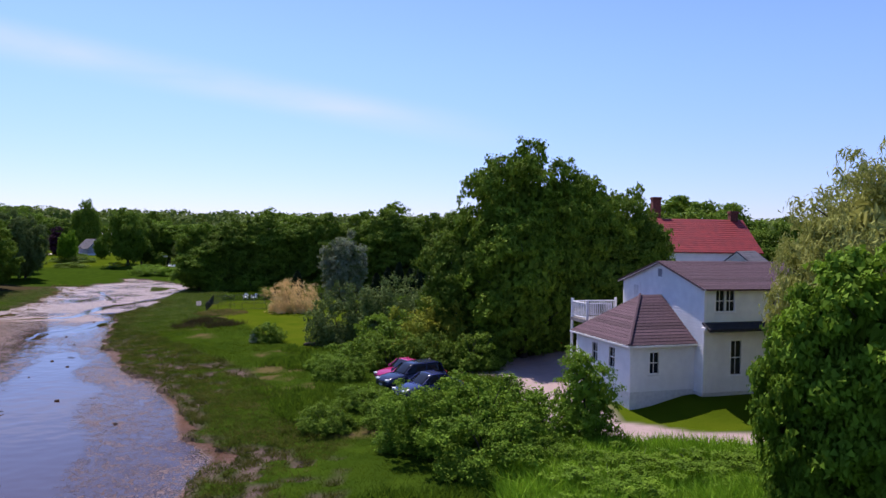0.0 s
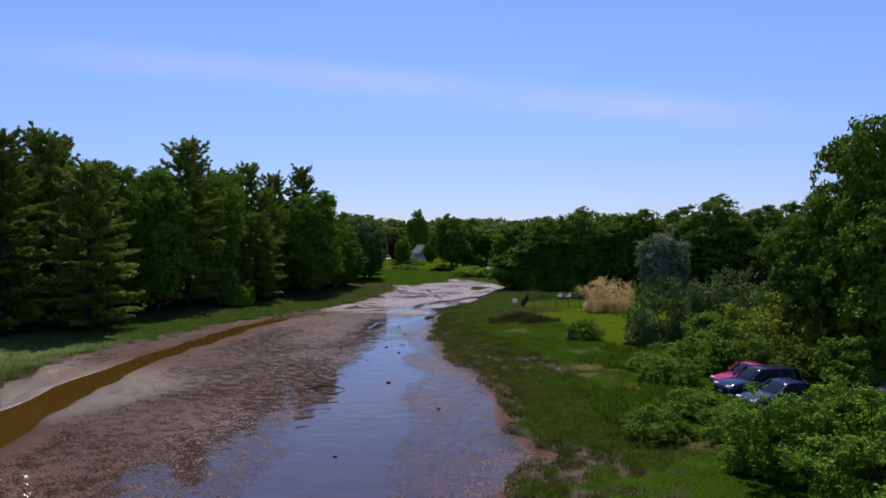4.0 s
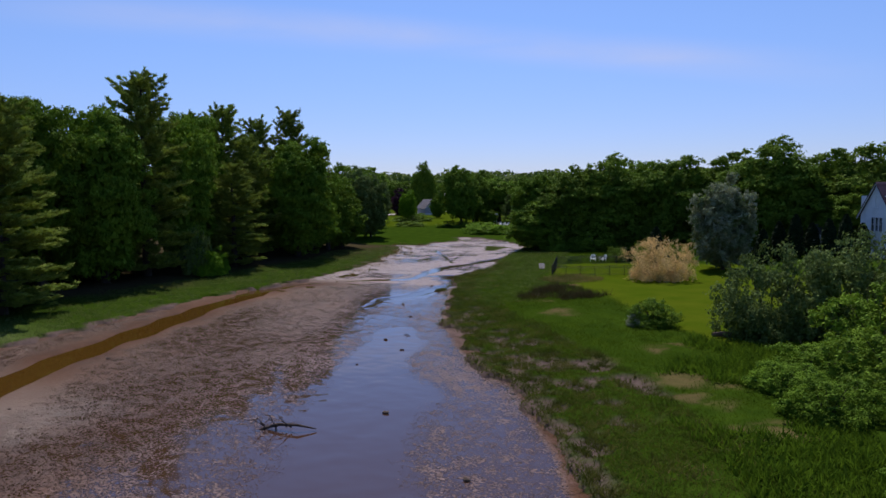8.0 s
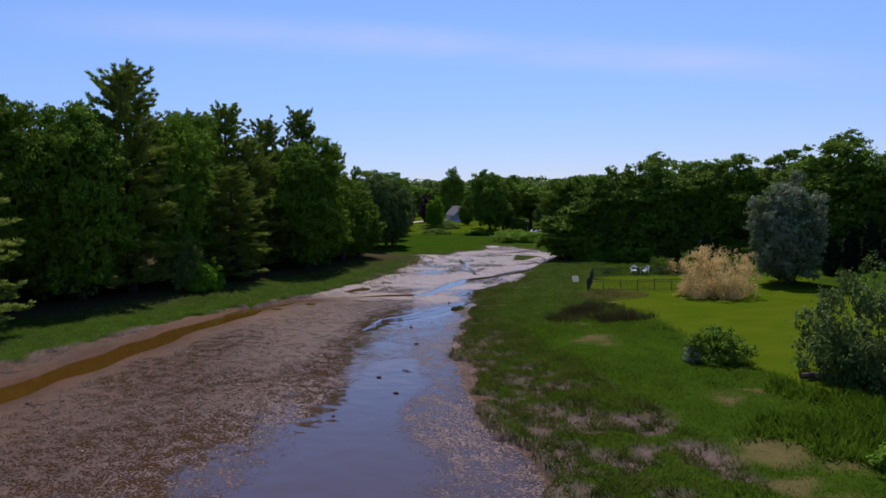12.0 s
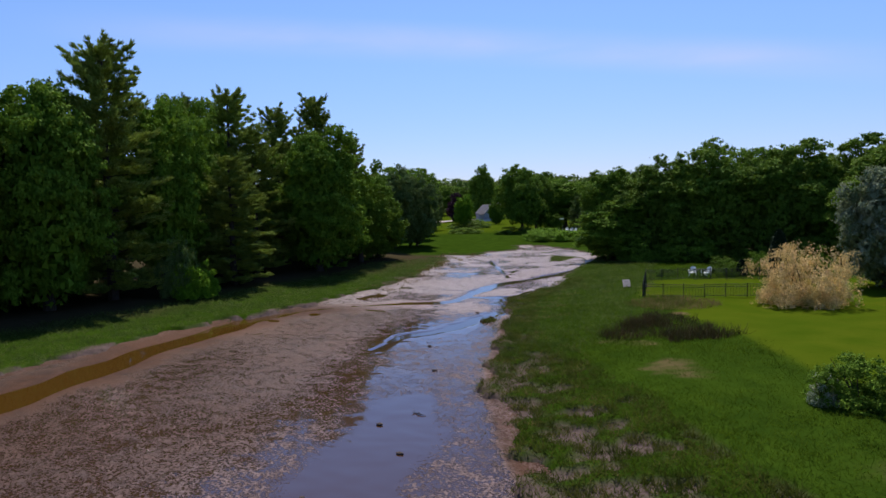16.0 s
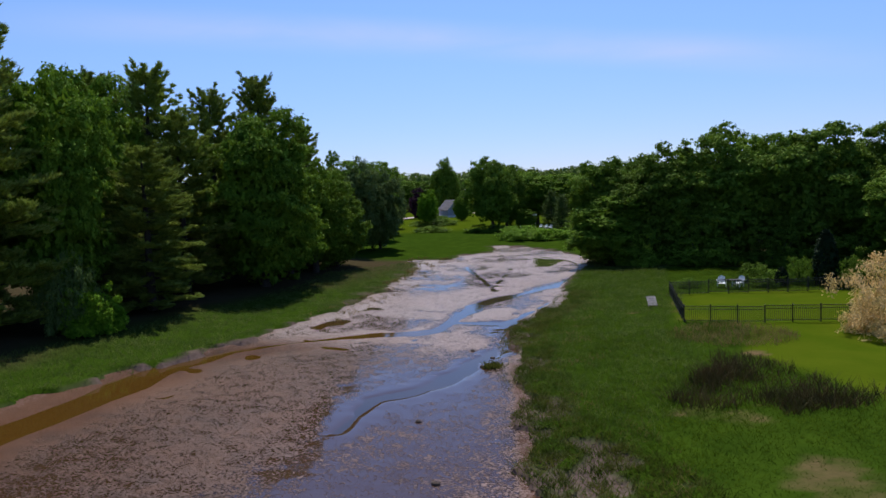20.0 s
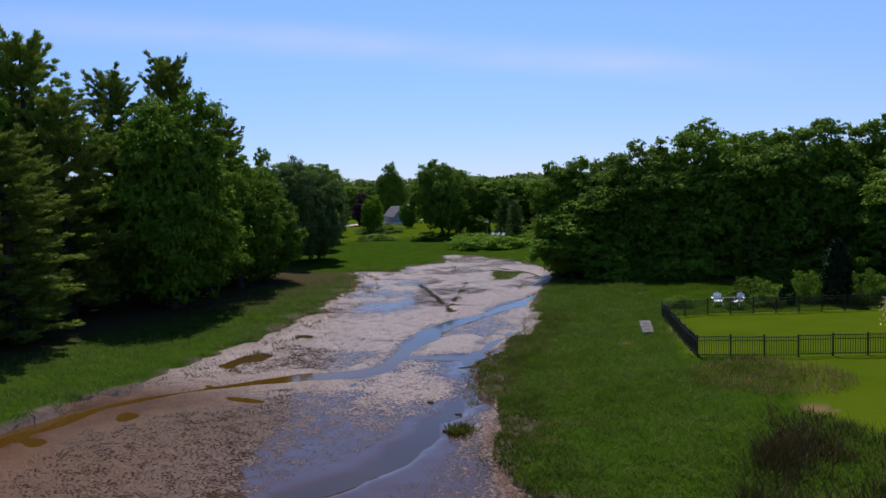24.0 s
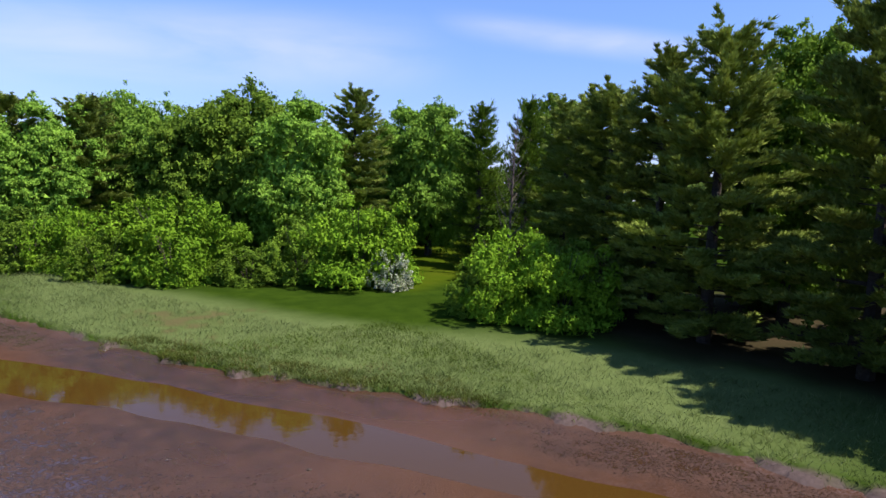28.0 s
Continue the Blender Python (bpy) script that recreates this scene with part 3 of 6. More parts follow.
def mud_material():
    """Mud that stands in flecks out of a thin film of water; the attribute "cover" says how much of it does."""
    m = shade("mud", (0.070, 0.033, 0.018), (0.040, 0.020, 0.012), scale=1.2, rough=0.6, c=(0.085, 0.038, 0.018), big=0.10, spec=0.3)
    n, l = m.node_tree.nodes, m.node_tree.links
    p = n["Principled BSDF"]
    col = p.inputs["Base Color"].links[0].from_socket
    co = [k for k in n if k.bl_idname == "ShaderNodeTexCoord"][0]

    def node(kind, **values):
        k = n.new(kind)
        for key, v in values.items():
            k.inputs[key.replace("_", " ")].default_value = v
        return k

    mp = node("ShaderNodeMapping")
    mp.inputs["Scale"].default_value = (0.9, 1.15, 1)
    mp.inputs["Rotation"].default_value = (0, 0, 0.5)
    fine = node("ShaderNodeTexNoise", Scale=10.0, Detail=5.0, Roughness=0.70)
    cover, pale, slick = node("ShaderNodeAttribute"), node("ShaderNodeAttribute"), node("ShaderNodeAttribute")
    cover.attribute_name, pale.attribute_name, slick.attribute_name = "cover", "pale", "slick"
    add = n.new("ShaderNodeMath")
    add.operation = "ADD"
    fleck = node("ShaderNodeMapRange", From_Min=0.975, From_Max=1.03)
    l.new(co.outputs["Object"], mp.inputs["Vector"])
    l.new(mp.outputs[0], fine.inputs["Vector"])
    clump, blend = node("ShaderNodeTexNoise", Scale=1.3, Detail=4.0), n.new("ShaderNodeMix")
    blend.inputs[0].default_value = 0.26
    l.new(mp.outputs[0], clump.inputs["Vector"])
    l.new(fine.outputs[0], blend.inputs[2])
    l.new(clump.outputs[0], blend.inputs[3])
    l.new(blend.outputs[0], add.inputs[0])
    l.new(cover.outputs["Fac"], add.inputs[1])
    l.new(add.outputs[0], fleck.inputs[0])
    # colour: brown mud, paler where it has dried, dark where water lies on it
    tone, film = n.new("ShaderNodeMix"), n.new("ShaderNodeMix")
    tone.data_type = film.data_type = "RGBA"
    tone.inputs[7].default_value, film.inputs[6].default_value = (0.26, 0.188, 0.182, 1), (0.052, 0.026, 0.014, 1)
    crest = node("ShaderNodeMapRange", From_Min=0.44, From_Max=0.62)
    l.new(fine.outputs[0], crest.inputs[0])
    dry = n.new("ShaderNodeMath")
    dry.operation = "MULTIPLY"
    l.new(crest.outputs[0], dry.inputs[0])
    l.new(pale.outputs["Fac"], dry.inputs[1])
    l.new(dry.outputs[0], tone.inputs[0])
    l.new(col, tone.inputs[6])
    l.new(fleck.outputs[0], film.inputs[0])
    l.new(tone.outputs[2], film.inputs[7])
    l.new(film.outputs[2], p.inputs["Base Color"])
    damp_rough = node("ShaderNodeMapRange", To_Min=0.75, To_Max=0.16)
    l.new(slick.outputs["Fac"], damp_rough.inputs[0])
    rough, spec = n.new("ShaderNodeMix"), n.new("ShaderNodeMix")
    gloss = node("ShaderNodeMapRange", To_Min=0.06, To_Max=0.9)
    spec.inputs[2].default_value = 0.75
    rough.inputs[2].default_value = 0.05
    l.new(fleck.outputs[0], rough.inputs[0])
    l.new(damp_rough.outputs[0], rough.inputs[3])
    l.new(rough.outputs[0], p.inputs["Roughness"])
    l.new(slick.outputs["Fac"], gloss.inputs[0])
    l.new(fleck.outputs[0], spec.inputs[0])
    l.new(gloss.outputs[0], spec.inputs[3])
    l.new(spec.outputs[0], p.inputs["Specular IOR Level"])
    relief, lift = node("ShaderNodeBump", Strength=0.8, Distance=0.06), n.new("ShaderNodeMath")
    lift.operation = "MULTIPLY"
    l.new(fine.outputs[0], lift.inputs[0])
    l.new(fleck.outputs[0], lift.inputs[1])
    l.new(lift.outputs[0], relief.inputs["Height"])
    l.new(relief.outputs[0], p.inputs["Normal"])
    return m


mud_mesh.materials.append(mud_material())
ux, uy = mx_[used], my_[used]
to_creek = to_line(ux, uy, CREEK)
damp = smooth(1.0, 4.0, to_creek + 1.5 * (wave(ux, uy, 2.5, 31) - 0.5)) * smooth(-0.1, -0.6, off_ring(ux, uy, MUD_RING))
band = to_line(ux, uy, [(-13, 18), (-18.5, 30), (-24, 40), (-29, 49), (-33, 57)]) + 2.2 * (wave(ux, uy, 4.5, 33) - 0.5)
shoal = smooth(0.25, 0.75, 0.6 * wave(ux, uy, 7, 36) + 0.4 * wave(ux, uy, 2.6, 34))
# mud coloured less pale west of the mirrored treeline, so that reflection is partly painted
western = smooth(-1.5, 2.0, -off_ring(ux, uy, WEST_FLAT))
cover = 0.60 - 0.145 * damp + 0.05 * shoal + 0.035 * western + (0.035 * western + 0.016 * (1 - western)) * smooth(54, 64, uy) - 0.20 * damp * smooth(3.2 - 1.6 * smooth(40, 60, uy), 0.8, band)
north = smooth(73, 80, uy)
cover = cover * (1 - north) + north * (0.575 - 0.09 * smooth(0.42, 0.68, 0.6 * wave(ux, uy, 4, 35) + 0.4 * wave(ux, uy, 1.2, 48)) - 0.06 * smooth(1.2, 0.3, np.hypot((ux + 60) / 4.5, (uy - 100) / 7)))
sandbar = smooth(1.15, 0.7, np.hypot((ux + 47.3) / 1.6, (uy - 89.6) / 3.2) + 0.3 * (wave(ux, uy, 1.0, 49) - 0.5)) + smooth(1.1, 0.6, np.hypot((ux + 50.8) / 1.3, (uy - 115) / 5))
cover = np.maximum(cover, 0.66 * np.clip(sandbar, 0, 1))
cover = cover - 0.10 * smooth(1.5, 0.4, np.minimum(to_line(ux, uy, STREAM), to_line(ux, uy, SIDE_STREAM)) + 1.2 * (wave(ux, uy, 2.0, 37) - 0.5))
rim = smooth(-0.3, 0.2, off_ring(ux, uy, MUD_RING) + 0.9 * (wave(ux, uy, 0.9, 54) - 0.5))
cover = np.maximum(cover, 0.66 * rim)
south = smooth(40, 30, uy) * smooth(-32, -37, ux)
cover = cover - 0.055 * smooth(1.1, 0.5, np.hypot((ux + 40 + 0.35 * (uy - 66)) / 5.5, (uy - 66) / 11)) * damp
cover = cover + 0.14 * south
cover = np.maximum(cover, 0.8 * smooth(2.4, 1.6, to_creek))
for zone, values in (("cover", cover), ("pale", np.clip(0.10 + 0.22 * damp * smooth(3, 13, to_creek) + 0.36 * np.maximum(smooth(50, 62, uy) * (1 - 0.95 * western), damp * (1 - western)) + 0.5 * north + 0.4 * np.clip(sandbar, 0, 1) + 0.25 * rim + 0.12 * damp * (1 - western) - 0.35 * south, 0, 1)), ("slick", np.clip(0.15 * damp + 0.3 * north + 0.75 * south, 0, 1))):
    mud_mesh.attributes.new(zone, "FLOAT", "POINT").data.foreach_set("value", values.astype(np.float32))
tagged(new("mud_flat", mud_mesh), "wet brown tidal mud with lumps and puddles", "mud", kind="structure")
water = shade("pool_water", (0.042, 0.028, 0.020), (0.032, 0.022, 0.016), scale=0.4, rough=0.035, spec=0.5, bump=0.04, bump_scale=3.0)
water_p = water.node_tree.nodes["Principled BSDF"]
water_p.inputs["IOR"].default_value = 1.33
silt, silt_mix = water.node_tree.nodes.new("ShaderNodeAttribute"), water.node_tree.nodes.new("ShaderNodeMix")
silt.attribute_name, silt_mix.data_type = "silt", "RGBA"
silt_mix.inputs[7].default_value = (0.064, 0.032, 0.006, 1)
water.node_tree.links.new(silt.outputs["Fac"], silt_mix.inputs[0])
water.node_tree.links.new(water_p.inputs["Base Color"].links[0].from_socket, silt_mix.inputs[6])
water.node_tree.links.new(silt_mix.outputs[2], water_p.inputs["Base Color"])
wx, wy, wf = grid_np(np.arange(-80, 6, 1.0), np.arange(-72, 153, 1.0))
water_mesh = mesh_np("water", np.stack([wx, wy, np.zeros_like(wx)], 1), wf, "pool_water")
silty = smooth(9, 3, to_line(wx, wy, CREEK)) * smooth(-46.5, -49.5, wx + 0.6 * np.minimum(0, wy - 74))
water_mesh.attributes.new("silt", "FLOAT", "POINT").data.foreach_set("value", silty.astype(np.float32))
tagged(new("water", water_mesh), "shallow brown tidal water reflecting the sky", "water", kind="structure")


# ---- plants: leaves as small blades on clumps, trunks and limbs ----
def blades(pos, normal, size, aspect, rng, droop=0.0, tri=False):
    """Four-cornered leaves at pos that face along normal."""
    n = len(pos)
    t = rng.normal(size=(n, 3))
    t[:, 2] -= droop
    t -= (t * normal).sum(1, keepdims=True) * normal
    t /= np.linalg.norm(t, axis=1, keepdims=True) + 1e-9
    b = np.cross(normal, t)
    s = (size * rng.uniform(0.6, 1.3, n))[:, None]
    fold = normal * s * 0.18
    if tri:
        v = np.stack([pos - t * s - b * s * aspect, pos - t * s * 0.4 + b * s * aspect * 1.2 + fold, pos + t * s * 1.1], 1)
        return v.reshape(-1, 3), np.arange(3 * n).reshape(-1, 3)
    v = np.stack([pos - t * s, pos - b * s * aspect + fold, pos + t * s, pos + b * s * aspect + fold], 1)
    return v.reshape(-1, 3), np.arange(4 * n).reshape(-1, 4)


def unit(v):
    return v / (np.linalg.norm(v, axis=-1, keepdims=True) + 1e-9)


def crown(rng, centres, radii, n, size, aspect=0.55, up=0.35, squash=0.8, droop=0.0, tri=True, per=16, flat=0.55):
    """Leaves in flattened sprays that stand on the upper and outer side of each clump, with dark hollows between."""
    mid = centres.mean(0)
    out = unit(centres - mid)
    d = unit(unit(rng.normal(size=(len(centres), per, 3))) + 0.55 * out[:, None] + np.array([0, 0, 0.35]))
    spray = centres[:, None] + d * (radii[:, None] * rng.uniform(0.40, 1.18, (len(centres), per)))[..., None] * np.array([1, 1, squash])
    spray_r = radii[:, None] * rng.uniform(0.15, 0.36, (len(centres), per))
    spray, spray_r, d = spray.reshape(-1, 3), spray_r.ravel(), d.reshape(-1, 3)
    k = rng.choice(len(spray), n, p=spray_r ** 2 / (spray_r ** 2).sum())
    q = 0.62 * rng.normal(size=(n, 3))
    pos = spray[k] + q * spray_r[k][:, None] * np.array([1, 1, flat])
    normal = unit(0.4 * d[k] + 0.3 * q + 0.75 * unit(rng.normal(size=(n, 3))) + np.array([0, 0, up + 0.15]))
    return blades(pos, normal, size, aspect, rng, droop, tri)


def trunk_and_limbs(rng, h, w, fork, lean=0.04, r0=None, limbs=7, spread=0.75):
    r0 = r0 or 0.022 * h
    top = Vector((lean * h * rng.normal(), lean * h * rng.normal(), h * 0.82))
    pts = [Vector((0, 0, -0.3)), Vector((0, 0, h * 0.12)), top * 0.45 + Vector((0, 0, 0)), top * 0.75, top]
    bm = tube(pts, [r0 * 1.35, r0, r0 * 0.72, r0 * 0.42, r0 * 0.12], 8)
    for i in range(limbs):
        z = fork + (0.72 - fork) * (i + rng.uniform(0, 0.8)) / limbs
        a = i * 2.4 + rng.uniform(-0.5, 0.5)
        base = top * (z / 0.82)
        out = Vector((math.cos(a), math.sin(a), 0)) * w * spread * rng.uniform(0.6, 1.0)
        mid = base + out * 0.5 + Vector((0, 0, h * 0.09))
        end = base + out + Vector((0, 0, h * rng.uniform(0.12, 0.22)))
        tube([base, mid, end], [r0 * 0.45, r0 * 0.28, r0 * 0.06], 5, bm)
    return bm


def broadleaf(seed, h, w, n, size, leaf, fork=0.15, low=0.06, lumps=54, bark="bark", up=0.3, droop=0.0, aspect=0.55, tall=1.0, flat=0.5):
    """A round-headed tree: trunk with limbs, and a crown of leafy clumps with an uneven outline."""
    rng = np.random.default_rng(seed)
    k = np.arange(lumps) + 0.5
    z, a = 1 - 1.86 * k / lumps, k * 2.39996
    d = np.stack([np.sqrt(1 - z * z) * np.cos(a), np.sqrt(1 - z * z) * np.sin(a), z], 1)
    d = unit(d + 0.22 * rng.normal(size=d.shape))
    ch = h * (1 - low) / 2
    lobes = unit(rng.normal(size=(11, 3)) + np.array([0, 0, 0.3]))
    swell = 0.70 + 0.30 * np.clip((d @ lobes.T).max(1), 0, 1) ** 5
    rad = np.array([w, w, ch]) * (swell * rng.uniform(0.72, 1.06, lumps))[:, None]
    centres = d * rad * 0.86 + np.array([0, 0, h * low + ch])
    radii = rng.uniform(0.13, 0.30, lumps) * w * tall * (80 / lumps) ** 0.3
    v, f = crown(rng, centres, radii, int(n * 0.9), size, aspect, up=up, droop=droop, flat=flat)
    # a sparse inner mass of larger leaves on the boughs
    m = n - int(n * 0.9)
    q = unit(rng.normal(size=(m, 3)))
    pos = q * np.array([w, w, ch]) * rng.uniform(0.25, 0.68, (m, 1)) + np.array([0, 0, h * low + ch])
    v2, f2 = blades(pos, unit(q + 0.8 * rng.normal(size=(m, 3))), size * 2.2, 0.8, rng, tri=True)
    v, f = np.vstack([v, v2]), np.vstack([f, f2 + len(v)])
    lo, hi = np.percentile(v[:, 2], 0.5), np.percentile(v[:, 2], 99.6)
    v[:, 2] = h * low * 0.6 + (v[:, 2] - lo) / (hi - lo) * (h - h * low * 0.6)
    return trunk_and_limbs(rng, h, w, fork), mesh_np("crown", v, f, leaf), bark


def conifer(seed, h, w, n, leaf="leaf_pine", low=0.05, flat=0.42, bark="bark", top=0.25, gap=0.048, needle=0.22):
    """A white pine: spaced whorls of level boughs that carry tufts of needles, dark gaps between, a ragged top of rising shoots."""
    rng = np.random.default_rng(seed)
    bm = tube([(0, 0, -0.3), (0, 0, h * 0.5), (0.1, 0.05, h * 0.97)], [0.020 * h, 0.012 * h, 0.003 * h], 8)
    pads, radii, rising = [], [], []
    z, turn = h * low, rng.uniform(0, 6)
    while z < h * 0.97:
        u = (z / h - low) / (1 - low)
        reach = w * (0.72 + 0.28 * math.sin(min(1.0, u * 3.0) * 1.57)) * (1 - u) ** 0.60 + 0.26 * w * top * 4 * u * (1 - u) + 0.12 * w
        for k in range(6 if u < 0.8 else 5):
            a = turn = turn + 1.18 + rng.uniform(-0.35, 0.35)
            r = reach * rng.uniform(0.45, 1.0) * (1.22 if rng.random() < 0.2 else 1.0)
            z0 = z + rng.normal() * h * 0.010
            rise = r * (0.04 + 0.75 * u ** 2.2)
            if rng.random() < 0.08:
                continue
            ca, sa = math.cos(a), math.sin(a)
            if u < 0.97:
                tube([(0, 0, z0), (ca * r * 0.6, sa * r * 0.6, z0 + rise * 0.35), (ca * r * 0.95, sa * r * 0.95, z0 + rise)], [0.055 * (1 - u) + 0.02, 0.035 * (1 - u) + 0.012, 0.008], 4, bm)
            for q in np.linspace(0.34, 1.0, 3 + int(r * 2.2)):
                wide = 0.30 * r * q * (1.12 - q)  # side twigs spread the plume
                for side_twig in (-1, 0, 1):
                    pads.append((ca * r * q - sa * wide * side_twig, sa * r * q + ca * wide * side_twig, z0 + rise * q ** 2 + 0.14 * rng.normal() + 0.06))
                    radii.append(rng.uniform(0.20, 0.42) * (1 - 0.25 * u) * (1.25 - 0.6 * q))
                    rising.append(0.5 + 0.9 * u)
        z += h * gap * rng.uniform(0.75, 1.2) * (1 - 0.42 * u)
    for q in np.linspace(0.94, 1.0, 5):
        pads.append((0.1, 0.05, h * q))
        radii.append(0.24)
        rising.append(2.0)
    pads, radii, rising = np.array(pads), np.array(radii), np.array(rising)
    k = rng.choice(len(pads), n, p=radii ** 1.5 / (radii ** 1.5).sum())
    d = unit(rng.normal(size=(n, 3)))
    pos = pads[k] + d * (radii[k] * rng.uniform(0.1, 1, n) ** 0.5)[:, None] * np.array([1, 1, flat])
    t = unit(0.6 * unit(pos * np.array([1, 1, 0]) + 1e-6) + 0.7 * d * np.array([1, 1, 0.5]) + np.array([0, 0, 1.0]) * rising[k][:, None] * 0.7)
    b = unit(np.cross(t, np.array([0, 0, 1.0]) + 0.55 * rng.normal(size=(n, 3))))
    s = (needle * rng.uniform(0.6, 1.3, n))[:, None]
    v = np.stack([pos - t * s * 0.5 - b * s * 0.22, pos - t * s * 0.5 + b * s * 0.22, pos + t * s], 1).reshape(-1, 3)
    return bm, mesh_np("needles", v, np.arange(3 * n).reshape(-1, 3), leaf), bark


def shrub_form(seed, h, w, n, size, leaf, lumps=26, up=0.4, stems=6, droop=0.0, aspect=0.55, bark="bark"):
    rng = np.random.default_rng(seed)
    bm = bmesh.new()
    for i in range(stems):
        a = rng.uniform(0, math.tau)
        tube([(0.1 * math.cos(a), 0.1 * math.sin(a), -0.2), (0.3 * w * math.cos(a), 0.3 * w * math.sin(a), 0.45 * h), (0.6 * w * math.cos(a), 0.6 * w * math.sin(a), 0.82 * h)], [0.05, 0.035, 0.012], 5, bm)
    d = unit(rng.normal(size=(lumps, 3)) + np.array([0, 0, 0.4]))
    d[:, 2] = np.abs(d[:, 2]) * 0.95 - 0.12
    centres = d * np.array([w, w, h * 0.64]) * rng.uniform(0.35, 1.12, (lumps, 1)) + np.array([0, 0, h * 0.34])
    radii = rng.uniform(0.12, 0.27, lumps) * min(w, h)
    a = rng.uniform(0, math.tau, lumps)
    q = rng.uniform(0.35, 0.85, lumps)
    centres = np.vstack([centres, np.stack([np.cos(a) * w * q, np.sin(a) * w * q, h * rng.uniform(0.04, 0.22, lumps)], 1)])
    radii = np.concatenate([radii, rng.uniform(0.18, 0.32, lumps) * min(w, h)])
    v, f = crown(rng, centres, radii, n, size, aspect, up=up, droop=droop, per=10, flat=0.8)
    v[:, 2] = np.maximum(v[:, 2], 0.02 + 0.05 * rng.random(len(v)))
    return bm, mesh_np("foliage", v, f, leaf), bark


def column_form(seed, h, w, n, leaf):
    """A narrow upright evergreen."""
    rng = np.random.default_rng(seed)
    z = rng.uniform(0.02, 1, n)
    r = w * np.sin(np.clip(0.25 + 0.75 * z, 0, 1) * math.pi) ** 0.6 * rng.uniform(0.6, 1.05, n) + 0.04
    a = rng.uniform(0, math.tau, n)
    pos = np.stack([r * np.cos(a), r * np.sin(a), z * h], 1)
    normal = unit(np.stack([np.cos(a), np.sin(a), np.full(n, 0.4)], 1) + 0.5 * rng.normal(size=(n, 3)))
    v, f = blades(pos, normal, 0.13, 0.5, rng)
    return tube([(0, 0, -0.2), (0, 0, h * 0.9)], [0.09, 0.02], 6), mesh_np("foliage", v, f, leaf), "bark"


def bare_form(seed, h, w):
    """A dead grey tree with upright twigs."""
    rng = np.random.default_rng(seed)
    bm = tube([(0, 0, -0.3), (0.1, 0, h * 0.5), (0.15, 0.1, h)], [0.16, 0.09, 0.015], 7)
    twigs = bmesh.new()
    for i in range(90):
        z = h * rng.uniform(0.25, 0.92)
        a, r = rng.uniform(0, math.tau), w * rng.uniform(0.5, 1.1) * (1.15 - z / h)
        tube([(0.1, 0, z), (math.cos(a) * r * 0.6, math.sin(a) * r * 0.6, z + r * 0.5), (math.cos(a) * r, math.sin(a) * r, z + r * 1.25)], [0.035, 0.022, 0.007], 4, twigs)
    me = bpy.data.meshes.new("crown")
    twigs.to_mesh(me)
    twigs.free()
    me.materials.append(MATS["dead_twig"])
    return bm, me, "dead_twig"


